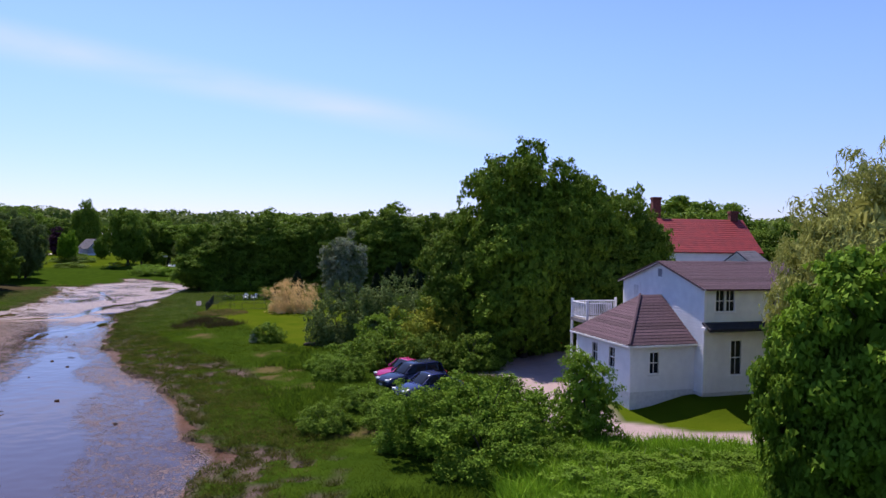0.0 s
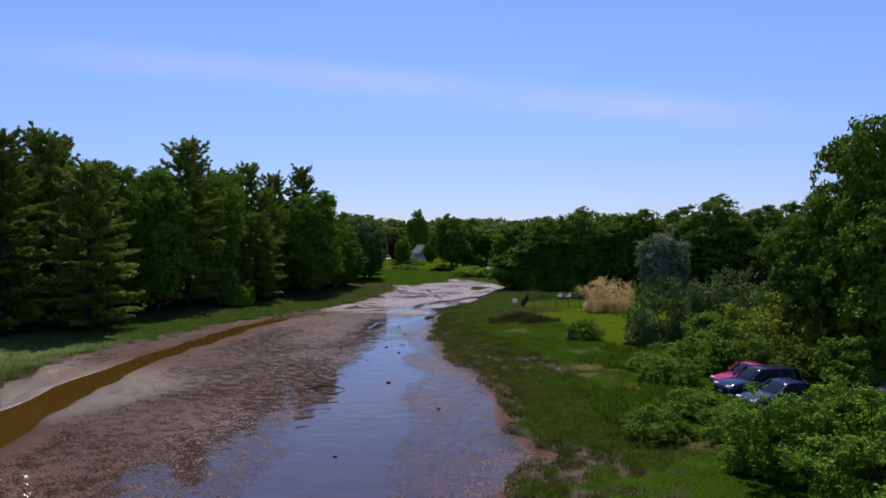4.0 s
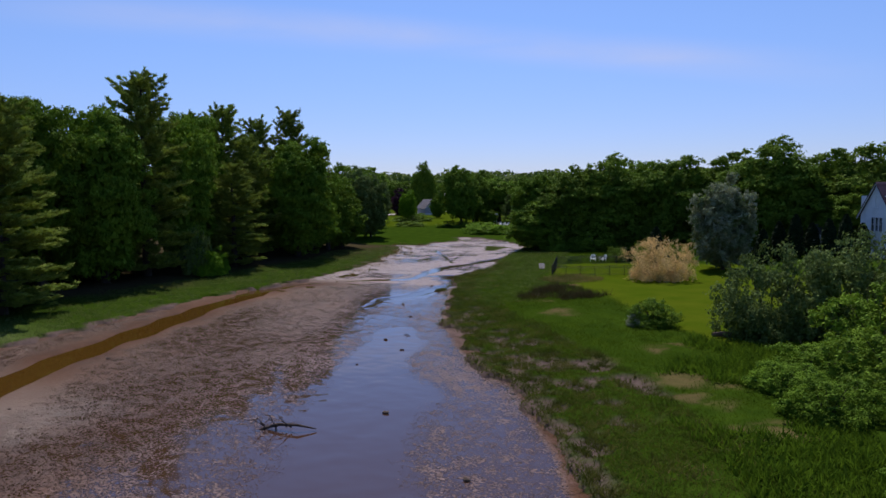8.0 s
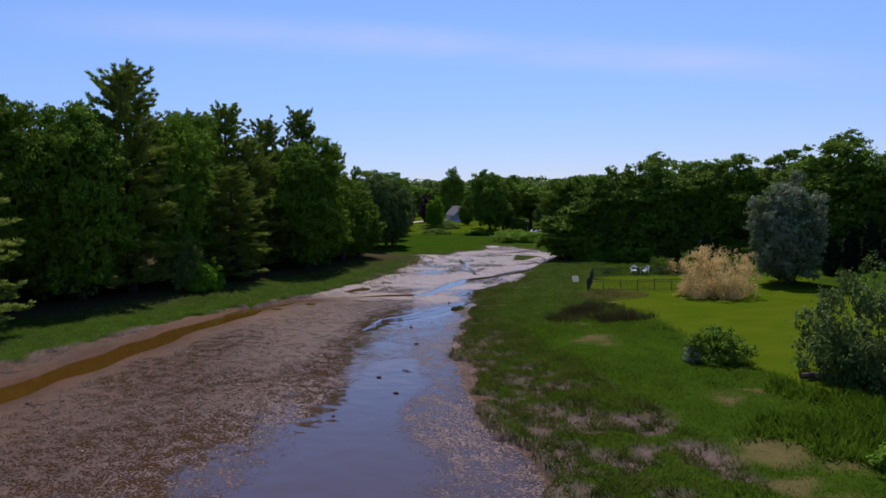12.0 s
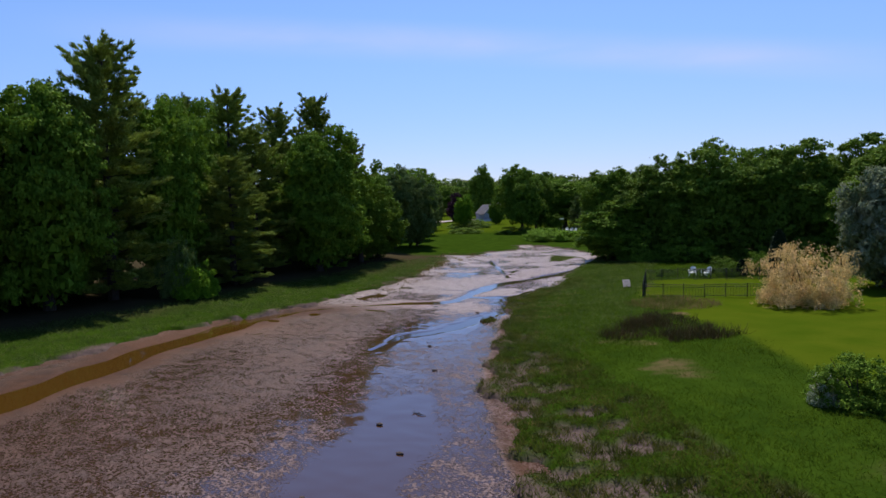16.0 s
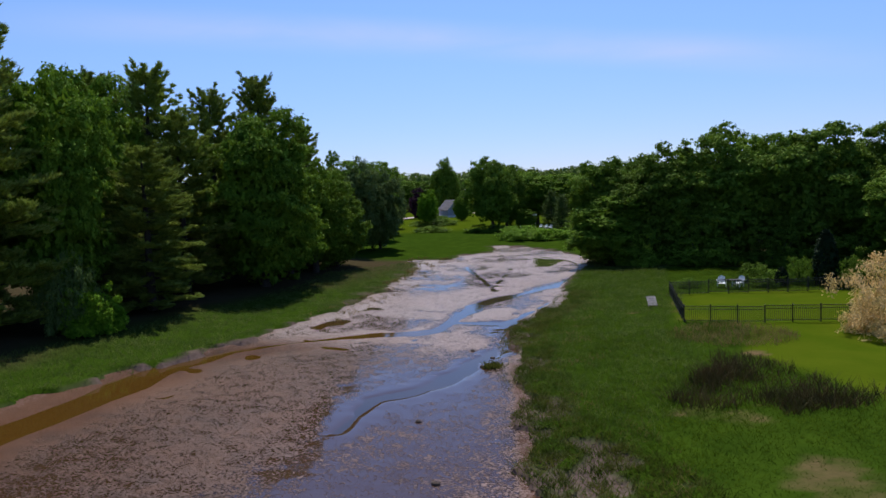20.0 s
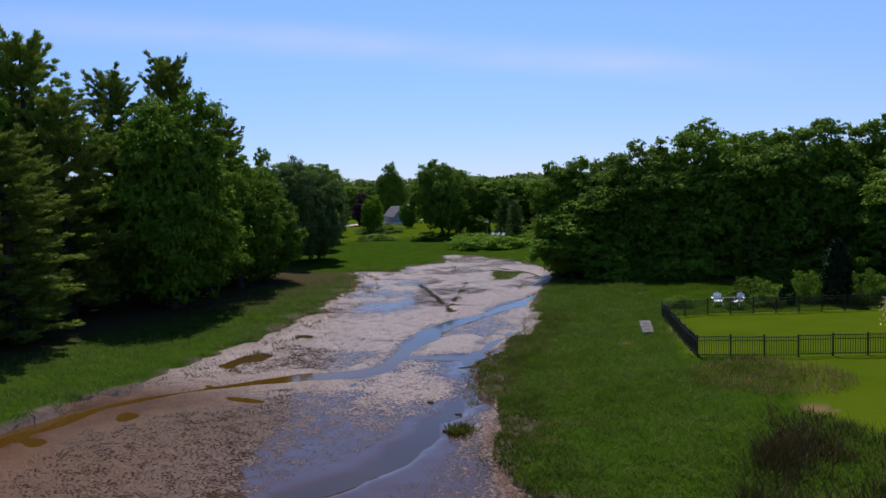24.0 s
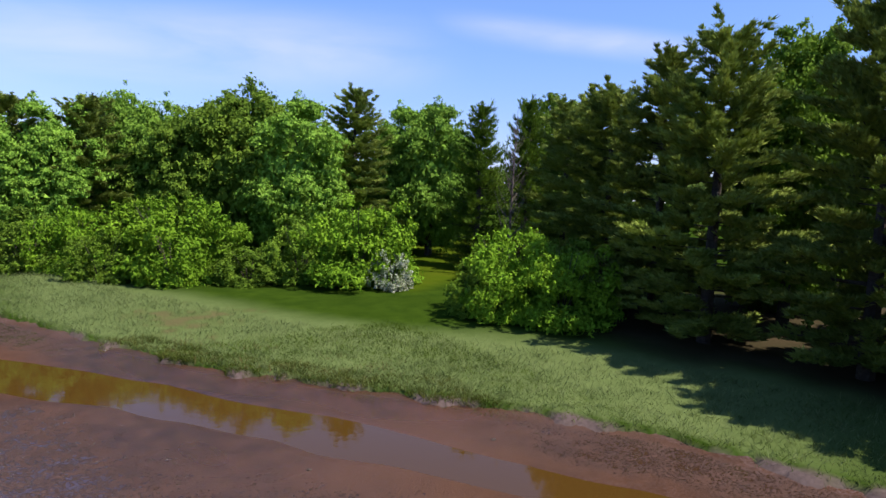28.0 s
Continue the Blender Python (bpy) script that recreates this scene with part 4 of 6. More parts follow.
FORMS = {
    # kind: (variants, height, half width, label, category)
    "maple": ([lambda s=s: broadleaf(s, 15, 5, 64000, 0.098, "leaf_maple", lumps=110, aspect=0.8, low=0.13, fork=0.2) for s in (1, 2, 3)], 15, 5, "broad maple in full bright green leaf", "tree"),
    "sunlithardwood": ([lambda s=s: broadleaf(s, 15, 6, 60000, 0.11, "leaf_sunlit", lumps=110, aspect=0.8, low=0.1) for s in (51, 52, 53)], 15, 6, "light green hardwood beyond the sunny clearing, leaves coloured lighter for sunlight", "tree"),
    "oak": ([lambda s=s: broadleaf(s, 15, 7, 60000, 0.135, "leaf_oak", lumps=120, low=0.03, aspect=0.8) for s in (4, 5, 6)], 15, 7, "large dark green spreading hardwood tree", "tree"),
    "park": ([lambda s=s: broadleaf(s, 17, 7.5, 60000, 0.15, "leaf_park", lumps=130, aspect=0.8) for s in (7, 8)], 17, 7.5, "tall full-crowned maple beside the parking area", "tree"),
    "poplar": ([lambda: broadleaf(9, 18, 2.6, 13000, 0.10, "leaf_maple", lumps=90, low=0.25, tall=0.9)], 18, 2.6, "slender light green poplar with an open top", "tree"),
    "pine": ([lambda s=s: conifer(s, 17, 4.6, 110000, needle=0.19) for s in (10, 11, 12, 13)], 17, 4.0, "tall white pine with layered needle boughs", "tree"),
    "cedar": ([lambda s=s: conifer(s, 16, 3.6, 26000, "leaf_shrub", low=0.04, flat=0.8, gap=0.035, top=0.0) for s in (14, 15)], 16, 3.6, "dense dark conical evergreen", "tree"),
    "spruce": ([lambda: conifer(16, 7, 2.6, 9000, "leaf_grey", low=0.03, flat=0.5, top=0.0)], 7, 2.6, "blue-grey spruce on the far lawn", "tree"),
    "bare": ([lambda: bare_form(17, 15, 3.0)], 15, 3.0, "dead grey tree with bare upright twigs", "tree"),
    "willow": ([lambda s=s: broadleaf(s, 14, 6, 34000, 0.18, "leaf_willow", lumps=60, low=0.12, aspect=0.22, droop=1.2, up=0.2) for s in (18, 19)], 14, 6, "pale yellow-green willow with fine drooping leaves", "tree"),
    "greywillow": ([lambda: broadleaf(20, 13, 6, 24000, 0.22, "leaf_grey", lumps=70, low=0.10, aspect=0.4, droop=0.8)], 13, 6, "grey-green willow at the edge of the marsh", "tree"),
    "silver": ([lambda: broadleaf(21, 10, 4, 30000, 0.12, "leaf_silver", lumps=90, low=0.10, up=0.5)], 10, 4, "silver-leaved poplar at the edge of the lawn", "tree"),
    "nearmaple": ([lambda s=s: broadleaf(s, 10, 4.4, 56000, 0.105, "leaf_near", lumps=120, low=0.06, aspect=0.85) for s in (22, 23)], 10, 4.4, "young maple in dense bright green leaf", "tree"),
    "youngoak": ([lambda: broadleaf(24, 10, 4, 7000, 0.24, "leaf_bright", lumps=44, low=0.22)], 10, 4, "young yellow-green shade tree on the far lawn", "tree"),
    "shade": ([lambda: broadleaf(47, 15, 6, 22000, 0.2, "leaf_oak", lumps=80, low=0.2, fork=0.1)], 15, 6, "dark spreading shade tree on the far lawn", "tree"),
    "shrub": ([lambda s=s: shrub_form(s, 4, 3.2, 15000, 0.11, "leaf_shrub", lumps=46) for s in (25, 26, 27)], 4, 3.2, "rounded green shrub in full leaf", "shrub"),
    "bright": ([lambda s=s: shrub_form(s, 4, 3.2, 20000, 0.11, "leaf_bright", lumps=60) for s in (28, 29)], 4, 3.2, "bright green bush with upright leafy shoots", "shrub"),
    "grey": ([lambda s=s: shrub_form(s, 4, 3.4, 20000, 0.10, "leaf_grey", lumps=60) for s in (30, 31)], 4, 3.4, "grey-green honeysuckle bush with arching branches", "shrub"),
    "yellow": ([lambda: shrub_form(32, 4, 3.4, 18000, 0.11, "leaf_yellow", lumps=56)], 4, 3.4, "yellow-green shrub with golden new leaves", "shrub"),
    "near": ([lambda s=s: shrub_form(s, 4, 3.2, 28000, 0.09, "leaf_near", lumps=64) for s in (33, 34)], 4, 3.2, "wild bush with bright leafy tops above the marsh", "shrub"),
    "sapling": ([lambda: broadleaf(35, 5, 1.9, 6500, 0.08, "leaf_shrub", lumps=44, low=0.12)], 5, 1.9, "slim sapling with thin open foliage", "shrub"),
    "pale": ([lambda: shrub_form(36, 4, 4.4, 26000, 0.11, "leaf_pale", lumps=80, droop=0.8, aspect=0.3)], 4, 4.4, "large pale pink and cream variegated willow bush", "shrub"),
    "arborvitae": ([lambda: column_form(37, 4, 0.75, 2500, "leaf_dark")], 4, 0.75, "narrow dark green columnar arborvitae", "shrub"),
    "purple": ([lambda: broadleaf(38, 10, 4, 5000, 0.26, "leaf_purple", lumps=30)], 10, 4, "dark purple-leaved tree behind the far lawn", "tree"),
    "far": ([lambda s=s: broadleaf(s, 15, 7, 3600, 0.55, "leaf_far", lumps=40, low=0.05) for s in (39, 40, 41)], 15, 7, "green hardwood in the distant wood", "tree"),
    "white": ([lambda: shrub_form(42, 2.5, 1.8, 6000, 0.08, "blossom", lumps=30)], 2.5, 1.8, "bush covered in white blossom", "shrub"),
}
MADE, TURNS = {}, random.Random(5)


def plant(kind, x, y, h, w, group=""):
    """One tree or shrub of a kind, at its height and half width."""
    forms, h0, w0, label, category = FORMS[kind]
    v = TURNS.randrange(len(forms))
    m = Matrix.Translation((x, y, height_at(x, y) - 0.05)) @ Matrix.Rotation(TURNS.uniform(0, math.tau), 4, "Z") @ Matrix.Diagonal((w / w0, w / w0, h / h0, 1))
    if (kind, v) not in MADE:
        wood, leaves, bark = forms[v]()
        ob = thing({"tree": "tree", "shrub": "shrub"}[category], label, category, m, group)
        part("trunk" if category == "tree" else "woody_base", wood, bark, ob)
        part("crown" if category == "tree" else "foliage", leaves, None, ob)
        MADE[kind, v] = ob
        return ob
    src = MADE[kind, v]
    keep = src.matrix_basis.copy()
    src.matrix_basis = Matrix()
    ob = copy_thing(src, m)
    src.matrix_basis = keep
    if group:
        ob["group"] = group
    return ob


def grove(group, rows):
    for kind, x, y, h, w in rows:
        plant(kind, x, y, h, w, group)


W = "trees of the western wood"
grove(W, [("pine", -63.8, 30.5, 17.0, 4.8), ("pine", -66.4, 25.0, 16.9, 4.4), ("pine", -70.2, 17.5, 15.8, 4.8), ("pine", -64.2, 38.6, 18.4, 5.0), ("maple", -73.4, 29.8, 18.5, 5), ("pine", -76.2, 39.5, 18.8, 4.4),
          ("pine", -61.8, 45.6, 16.3, 5.0), ("pine", -72.7, 47.5, 20.3, 4.6), ("pine", -75.9, 51.1, 20.1, 4.4), ("maple", -70.0, 53.4, 17.0, 4.9), ("poplar", -72.9, 55.2, 17.6, 2.8), ("maple", -69.6, 59.6, 17.2, 5.4)])
grove(W, [("pine", -70.9, 65.4, 21.4, 5.4), ("maple", -73, 71.9, 17.2, 4.6), ("pine", -79.3, 78.9, 18.9, 4.6), ("pine", -80.4, 85.4, 20.7, 5.2), ("maple", -78.2, 78.3, 18.3, 5), ("pine", -84, 95.9, 20.1, 4.4),
          ("pine", -80.8, 99.6, 21.6, 4.6), ("maple", -72.2, 91, 16.2, 6), ("pine", -80.8, 106.5, 16.6, 4.2), ("poplar", -82.1, 113.3, 14.4, 1.7), ("maple", -76.5, 103, 11.3, 5), ("greywillow", -89, 126, 13.6, 4.8), ("greywillow", -124, 184, 15.5, 4.6)])
grove(W, [("maple", -78.5, 109, 10.0, 4.6), ("pine", -76.0, 85.1, 16.1, 4.4), ("maple", -75.8, 98.2, 13.8, 4.6), ("oak", -80, 27, 17.0, 6), ("oak", -78, 60, 17.0, 6), ("oak", -82, 68, 17.0, 6.5), ("oak", -88, 88, 17.0, 6.5),
          ("oak", -90, 104, 16.0, 6.5), ("pine", -70.5, 77.5, 12.6, 4.2), ("greywillow", -88, 131, 12, 4.2), ("oak", -78, 45, 17.0, 6.5), ("oak", -84, 55, 18.1, 7)])
S = "trees south of the clearing"
grove(S, [("pine", -71.5, 15.2, 15.6, 4.6), ("bare", -69.4, 7.6, 14.6, 2.6), ("cedar", -71.5, 0.4, 15.9, 4), ("cedar", -78.8, -1, 17.2, 4), ("sunlithardwood", -74.5, -12, 16.8, 6.5), ("sunlithardwood", -73.8, -17.3, 16.6, 6), ("pine", -65.1, -13.1, 17.6, 5),
          ("sunlithardwood", -59.1, -13.8, 15.6, 7), ("oak", -55.4, -21.7, 17.3, 8), ("oak", -51, -23, 14.2, 6.5), ("sunlithardwood", -47.7, -28, 15.6, 6.5), ("pine", -41.3, -25, 15.3, 5), ("sunlithardwood", -45.2, -32.6, 16.6, 6)])
grove(S, [("sunlithardwood", -37.9, -25.5, 14.4, 6), ("pine", -35.1, -29.7, 15.2, 5), ("sunlithardwood", -31.2, -28, 13.8, 6), ("oak", -91.6, -8, 19.5, 7), ("oak", -84, -26, 18, 8), ("oak", -66, -32, 16, 8), ("sunlithardwood", -26, -32, 14, 6),
          ("oak", -20, -36, 15, 7), ("oak", -60, -40, 17, 8), ("pine", -74.5, 8.8, 15.7, 4.4)])
grove("bushes along the marsh edge", [("shrub", -35.2, -12, 4.8, 4), ("bright", -38.2, -9.5, 5.4, 3.2), ("shrub", -39.4, -4, 3.8, 2.6), ("bright", -44.3, -3, 6.9, 4.8), ("shrub", -49.0, 0.6, 3.2, 3), ("shrub", -53.0, 1.6, 5.4, 3),
      ("bright", -56, 5.4, 7.2, 4.4), ("white", -56.6, 9.2, 3.3, 1.7), ("bright", -58.0, 20.8, 5.8, 3), ("bright", -59.4, 23.8, 5.4, 3.2), ("shrub", -56.6, 19.2, 3.4, 1.7), ("shrub", -63.5, 19, 5, 3), ("grey", -68.2, 69.8, 5.2, 1.6), ("bright", -67.0, 70.6, 3.4, 1.9)])
N = "trees of the northern hedge"
grove(N, [("maple", -50.3, 125.5, 12.0, 4.8), ("maple", -45, 129, 9.6, 5), ("oak", -47.4, 124.5, 10.5, 6), ("maple", -48.6, 122, 7.7, 6), ("oak", -42, 125, 12.6, 7), ("oak", -37, 126.5, 14.3, 8), ("oak", -28.9, 128, 14.0, 8), ("maple", -32.5, 131, 13.6, 6),
          ("oak", -24.5, 128.6, 11.3, 6.5), ("maple", -20, 122.4, 9.5, 6), ("oak", -47.4, 133, 12.1, 6), ("oak", -20.3, 134.2, 13.7, 7.5), ("oak", -13.5, 125.5, 14.9, 9), ("oak", -7.2, 130, 13.7, 7)])
grove(N, [("oak", -1.5, 128.8, 14.6, 9), ("silver", -17.4, 99.5, 10.6, 3.9), ("maple", -4.5, 121, 7.6, 5), ("maple", 7, 122, 12.4, 6), ("oak", 14, 118, 13.5, 8), ("shrub", -44, 119.5, 4, 3), ("shrub", -38, 120.5, 3.5, 3.5), ("shrub", -31, 121, 3.4, 3.5), ("shrub", -25, 120, 3.2, 3)])
grove("trees round the white houses", [("park", 5.8, 58.5, 17.6, 5.6), ("park", 10.4, 57, 15.2, 4.8), ("oak", 1.4, 58, 10.8, 4.4), ("park", 6.5, 55.5, 11.5, 5.4), ("oak", 15.5, 60, 13, 5), ("oak", 12.5, 57, 10, 5), ("oak", 32, 92, 15.6, 9), ("oak", 28, 98, 15.4, 7),
      ("willow", 22.0, 33.2, 13.6, 5.0), ("willow", 25.5, 34.3, 16.6, 6), ("willow", 19.6, 34.2, 10.8, 2.6), ("nearmaple", 16.4, 21.4, 10.2, 3.9), ("nearmaple", 14.0, 22.4, 8.2, 2.3), ("oak", 40, 82, 12.8, 6)])
F = "far trees round the meadow"
grove(F, [("maple", -127.0, 226, 7.5, 3.2), ("shrub", -128.5, 215, 2.4, 3.0), ("shade", -91.5, 177, 15.6, 6.2), ("shade", -94.5, 190, 14.6, 5.6), ("maple", -96, 200, 13, 7), ("youngoak", -122, 199, 9.4, 3.2), ("oak", -162, 276, 21, 7), ("purple", -152.5, 241, 10.5, 3.8), ("maple", -128, 190, 12, 3.6), ("maple", -113, 160, 15.6, 9), ("maple", -199, 312, 14, 10), ("maple", -215, 318, 15, 10), ("oak", -133, 269, 17, 12), ("maple", -92, 202, 12.2, 9),
          ("spruce", -82.4, 188, 8.0, 2.8), ("spruce", -77.6, 182, 7.0, 2.4), ("maple", -84, 209, 12, 9), ("maple", -101, 146, 13.4, 6.5)])
grove(F, [("maple", -87.6, 186, 4.2, 2.6), ("maple", -72, 205, 12, 9), ("maple", -61, 172, 11, 6), ("oak", -55, 150, 11, 5), ("oak", -124, 172, 14, 5), ("oak", -140, 180, 15, 9), ("shrub", -121, 200, 2.2, 6), ("shrub", -104, 172, 1.6, 4.0), ("bright", -75.5, 158, 2.0, 4.2), ("bright", -69.5, 157, 2.2, 3.6), ("bright", -79, 163, 2.0, 4.0), ("shrub", -92, 174, 1.6, 4.5)])
M = "bushes between lawn and parking"
grove(M, [("grey", -9.8, 62.2, 5.6, 3.1), ("grey", -6.2, 63.0, 6.0, 3.4), ("grey", -2.2, 64.5, 6.2, 3.8), ("shrub", -4.6, 57.6, 3.7, 2.8), ("yellow", -0.8, 55.2, 5.2, 3.4), ("shrub", -4.2, 52.0, 3.0, 2.6), ("near", -7.2, 53.2, 2.0, 2.2), ("shrub", -1.0, 50.8, 2.8, 2.4), ("shrub", 2.6, 51.6, 3.0, 2.6),
      ("shrub", -17.0, 62.8, 2.0, 1.6), ("white", -18.1, 62.3, 1.3, 0.6), ("near", -6.9, 47.0, 1.8, 1.8), ("shrub", -5.0, 35.2, 1.6, 1.5)])
grove(M, [("near", 0.6, 32.6, 3.4, 2.6), ("near", 3.0, 32.2, 4.0, 2.8), ("near", 5.2, 31.4, 3.2, 2.3), ("sapling", 8.0, 32.3, 4.6, 1.9), ("near", 6.6, 28.4, 1.6, 1.6), ("near", 3.6, 29.0, 3.0, 2.6), ("near", -1.6, 36.4, 1.6, 1.8), ("near", -3.6, 39.5, 1.4, 1.6), ("near", -8.6, 50.5, 1.4, 1.6),
      ("near", 9.6, 28.2, 1.3, 2.0), ("near", 12.4, 28.0, 1.2, 2.2), ("near", 15.4, 28.0, 1.2, 2.2), ("near", 8.0, 25.2, 1.4, 2.2)])
plant("pale", -21.7, 88.0, 4.3, 3.3)
for i in range(7):
    plant("arborvitae", -14.0 + i * 1.75, 108.5 + 0.6 * i, 4.2 + 0.5 * (i % 3), 0.85, "row of arborvitae")
grove("shrubs of the fenced yard", [("arborvitae", -26.2, 106.2, 4.4, 0.9), ("shrub", -28.0, 106.6, 2.4, 1.2), ("shrub", -24.4, 106.6, 2.2, 1.3), ("shrub", -22.6, 107.2, 2.0, 1.3), ("shrub", -30.4, 104.6, 1.6, 1.4), ("arborvitae", -29.2, 104.6, 1.6, 0.5), ("shrub", -31.6, 107.2, 1.8, 1.4), ("shrub", -36.0, 102.5, 0.9, 1.0)])

# distant wooded ridge: many small crowns joined
rng = np.random.default_rng(77)
ridge_v, ridge_f, base_n = [], [], 0
for ring_r, count, rise in ((300, 170, 4), (380, 200, 8), (520, 240, 14), (700, 260, 20)):
    for i in range(count):
        a = i * math.tau / count + rng.uniform(-0.01, 0.01)
        r = ring_r * rng.uniform(0.94, 1.06)
        x, y = -60 - math.sin(a) * r, 60 + math.cos(a) * r
        k, h, w = 190, rng.uniform(10, 15), rng.uniform(7, 12) * ring_r / 320
        d = unit(rng.normal(size=(k, 3)))
        pos = d * np.array([w, w, h * 0.55]) * rng.uniform(0.7, 1.0, (k, 1)) + np.array([x, y, rise + h * 0.5])
        v, f = blades(pos, unit(d + 0.5 * rng.normal(size=(k, 3)) + np.array([0, 0, 0.3])), 1.05 * ring_r / 320, 0.8, rng)
        ridge_v.append(v)
        ridge_f.append(f + base_n)
        base_n += len(v)
tagged(new("far_woods", mesh_np("far_woods", np.vstack(ridge_v), np.vstack(ridge_f), "leaf_far")), "distant green wooded ridge along the horizon", "woods", kind="stuff")

# ---- grass of banks and marsh ----
def tufts(name, label, x, y, height, mat, seed, per=4, wide=0.035, spread=0.16, bend=0.5):
    """Grass as tapering blades, a few to a tuft, joined into one."""
    rng = np.random.default_rng(seed)
    x, y, height = np.repeat(x, per), np.repeat(y, per), np.repeat(height, per)
    n = len(x)
    x, y = x + rng.normal(size=n) * spread, y + rng.normal(size=n) * spread
    z = ground_height(x, y) - 0.04
    z = np.maximum(z, -0.02)
    a, lean = rng.uniform(0, math.tau, n), rng.normal(size=(n, 2)) * bend
    h = height * rng.uniform(0.6, 1.25, n)
    dx, dy = np.cos(a) * wide, np.sin(a) * wide
    v = np.stack([np.stack([x - dx, y - dy, z], 1), np.stack([x + dx, y + dy, z], 1), np.stack([x + lean[:, 0] * h, y + lean[:, 1] * h, z + h], 1)], 1).reshape(-1, 3)
    return tagged(new(name, mesh_np(name, v, np.arange(3 * n).reshape(-1, 3), mat)), label, "grass", kind="stuff")


def scatter(n, x0, x1, y0, y1, seed, want):
    rng = np.random.default_rng(seed)
    x, y = rng.uniform(x0, x1, n), rng.uniform(y0, y1, n)
    k = want(x, y, rng.random(n))
    return x[k], y[k]


def lawnish(x, y):
    return (off_ring(x, y, LAWN_RING) < 0.2) | (off_ring(x, y, YARD_RING) < 0.2) | (to_line(x, y, DRIVE) < 2.4)


def bare_at(x, y):
    return zones(x, y)["bare"] > 0.35


x, y = scatter(80000, -52, 6, 18, 118, 1, lambda x, y, u: (off_ring(x, y, MUD_RING) > 0.1) & (off_ring(x, y, MUD_RING) < 26) & ~lawnish(x, y) & ~bare_at(x, y) & (pockets(x, y) < 0.5) & (x > -55))
tufts("marsh_grass", "knee-high green salt marsh grass of the east bank", x, y, 0.10 + 0.15 * wave(x, y, 5, 40), "marsh_blade", 1, per=7, wide=0.016, spread=0.34, bend=1.1)
for mat, label, seed, far_side in (("marsh_blade_pale", "green salt marsh grass of the west bank", 2, 1), ("marsh_blade_silver", "silvery salt marsh grass on the wide west meadow", 12, -1)):
    x, y = scatter(50000, -75, -28, -20, 125, seed, lambda x, y, u: (off_ring(x, y, MUD_RING) > 0.1) & (off_ring(x, y, MUD_RING) < 9) & (x < -30) & (far_side * (y - 40 + 14 * (u - 0.5)) > 0) & ~bare_at(x, y))
    tufts("marsh_grass", label, x, y, 0.22 + 0.16 * wave(x, y, 4, 41), mat, seed, per=6, wide=0.017, spread=0.28, bend=0.9)
# ragged tussocks along the mud on the east bank
x, y = scatter(320000, -48, 2, 15, 100, 21, lambda x, y, u: (pockets(x, y) > 0.3) & (0.6 * wave(x, y, 0.5, 61) + 0.4 * wave(x, y, 0.28, 62) > 0.485) & (x > -50))
tufts("tussocks", "small green cushions of grass between bare mud", x, y, 0.12 + 0.26 * wave(x, y, 0.5, 63), "tussock_blade", 21, per=4, wide=0.02, spread=0.08, bend=0.7)
x, y = scatter(130000, -48, 2, 15, 100, 3, lambda x, y, u: (off_ring(x, y, MUD_RING) > -0.7) & (off_ring(x, y, MUD_RING) < 2.2 + 4.0 * smooth(70, 60, y) * smooth(26, 34, y)) & (pockets(x, y) < 0.45) & (x > -50))
tufts("tussocks", "ragged dry-tipped tussocks on the edge of the mud", x, y, 0.12 + 0.14 * wave(x, y, 2, 43), "tussock_blade", 3, per=5, wide=0.02, spread=0.12, bend=0.9)
x, y = scatter(22000, -48, 2, 15, 100, 4, lambda x, y, u: (off_ring(x, y, MUD_RING) > -0.5) & (off_ring(x, y, MUD_RING) < 4.5) & (wave(x, y, 1.1, 42) > 0.5) & (x > -50))
tufts("tussocks", "green tussocks on the edge of the mud", x, y, 0.14 + 0.16 * wave(x, y, 2, 44), "marsh_blade_dry", 4, per=4, wide=0.018, spread=0.12, bend=0.7)
# brown rushes beside the lawn
x, y = scatter(26000, -33, -21, 68, 83, 5, lambda x, y, u: (off_ring(x, y, RUSH_RING) + 1.6 * (wave(x, y, 1.3, 45) - 0.5) < 0.1) & ~bare_at(x, y) & (u < 0.40 * smooth(0.15, 0.7, wave(x, y, 1.4, 50)) + 0.08))
tufts("rushes", "dark brown rushes standing beside the lawn", x, y, 0.25 + 0.55 * wave(x, y, 1.1, 46), "reed_brown", 5, per=3, wide=0.018)
x, y = scatter(2600, -34, -26, 80, 88, 6, lambda x, y, u: np.hypot((x + 30) / 3.2, (y - 84.5) / 3) < 1)
tufts("dry_grass", "dry reddish grass at the corner of the fence", x, y, 0.35 + 0 * x, "marsh_blade_dry", 6, per=2, wide=0.015)
# coarse weeds between marsh and bushes
x, y = scatter(16000, -14, 6, 24, 62, 7, lambda x, y, u: (off_ring(x, y, MUD_RING) > 5) & ~lawnish(x, y) & ~bare_at(x, y) & (wave(x, y, 3.5, 47) > 0.42))
tufts("weeds", "coarse bright green weeds between marsh and bushes", x, y, 0.28 + 0.3 * wave(x, y, 3, 48), "weed_blade", 7, per=5, wide=0.04)
x, y = scatter(14000, 4, 22, 22, 33, 8, lambda x, y, u: (to_line(x, y, DRIVE) > 2.2))
tufts("weeds", "tall bright green verge weeds along the drive", x, y, 0.6 + 0.5 * wave(x, y, 2, 49), "leaf_bright", 8, per=4, wide=0.06)
x, y = scatter(2600, -41.2, -38.8, 73.8, 76.2, 9, lambda x, y, u: np.hypot(x + 39.95, y - 75) < 0.3)
tufts("grass_island", "small grassy tuft standing in the mud", x[:120], y[:120], 0.32 + 0 * x[:120], "tussock_blade", 9, per=4, wide=0.035)


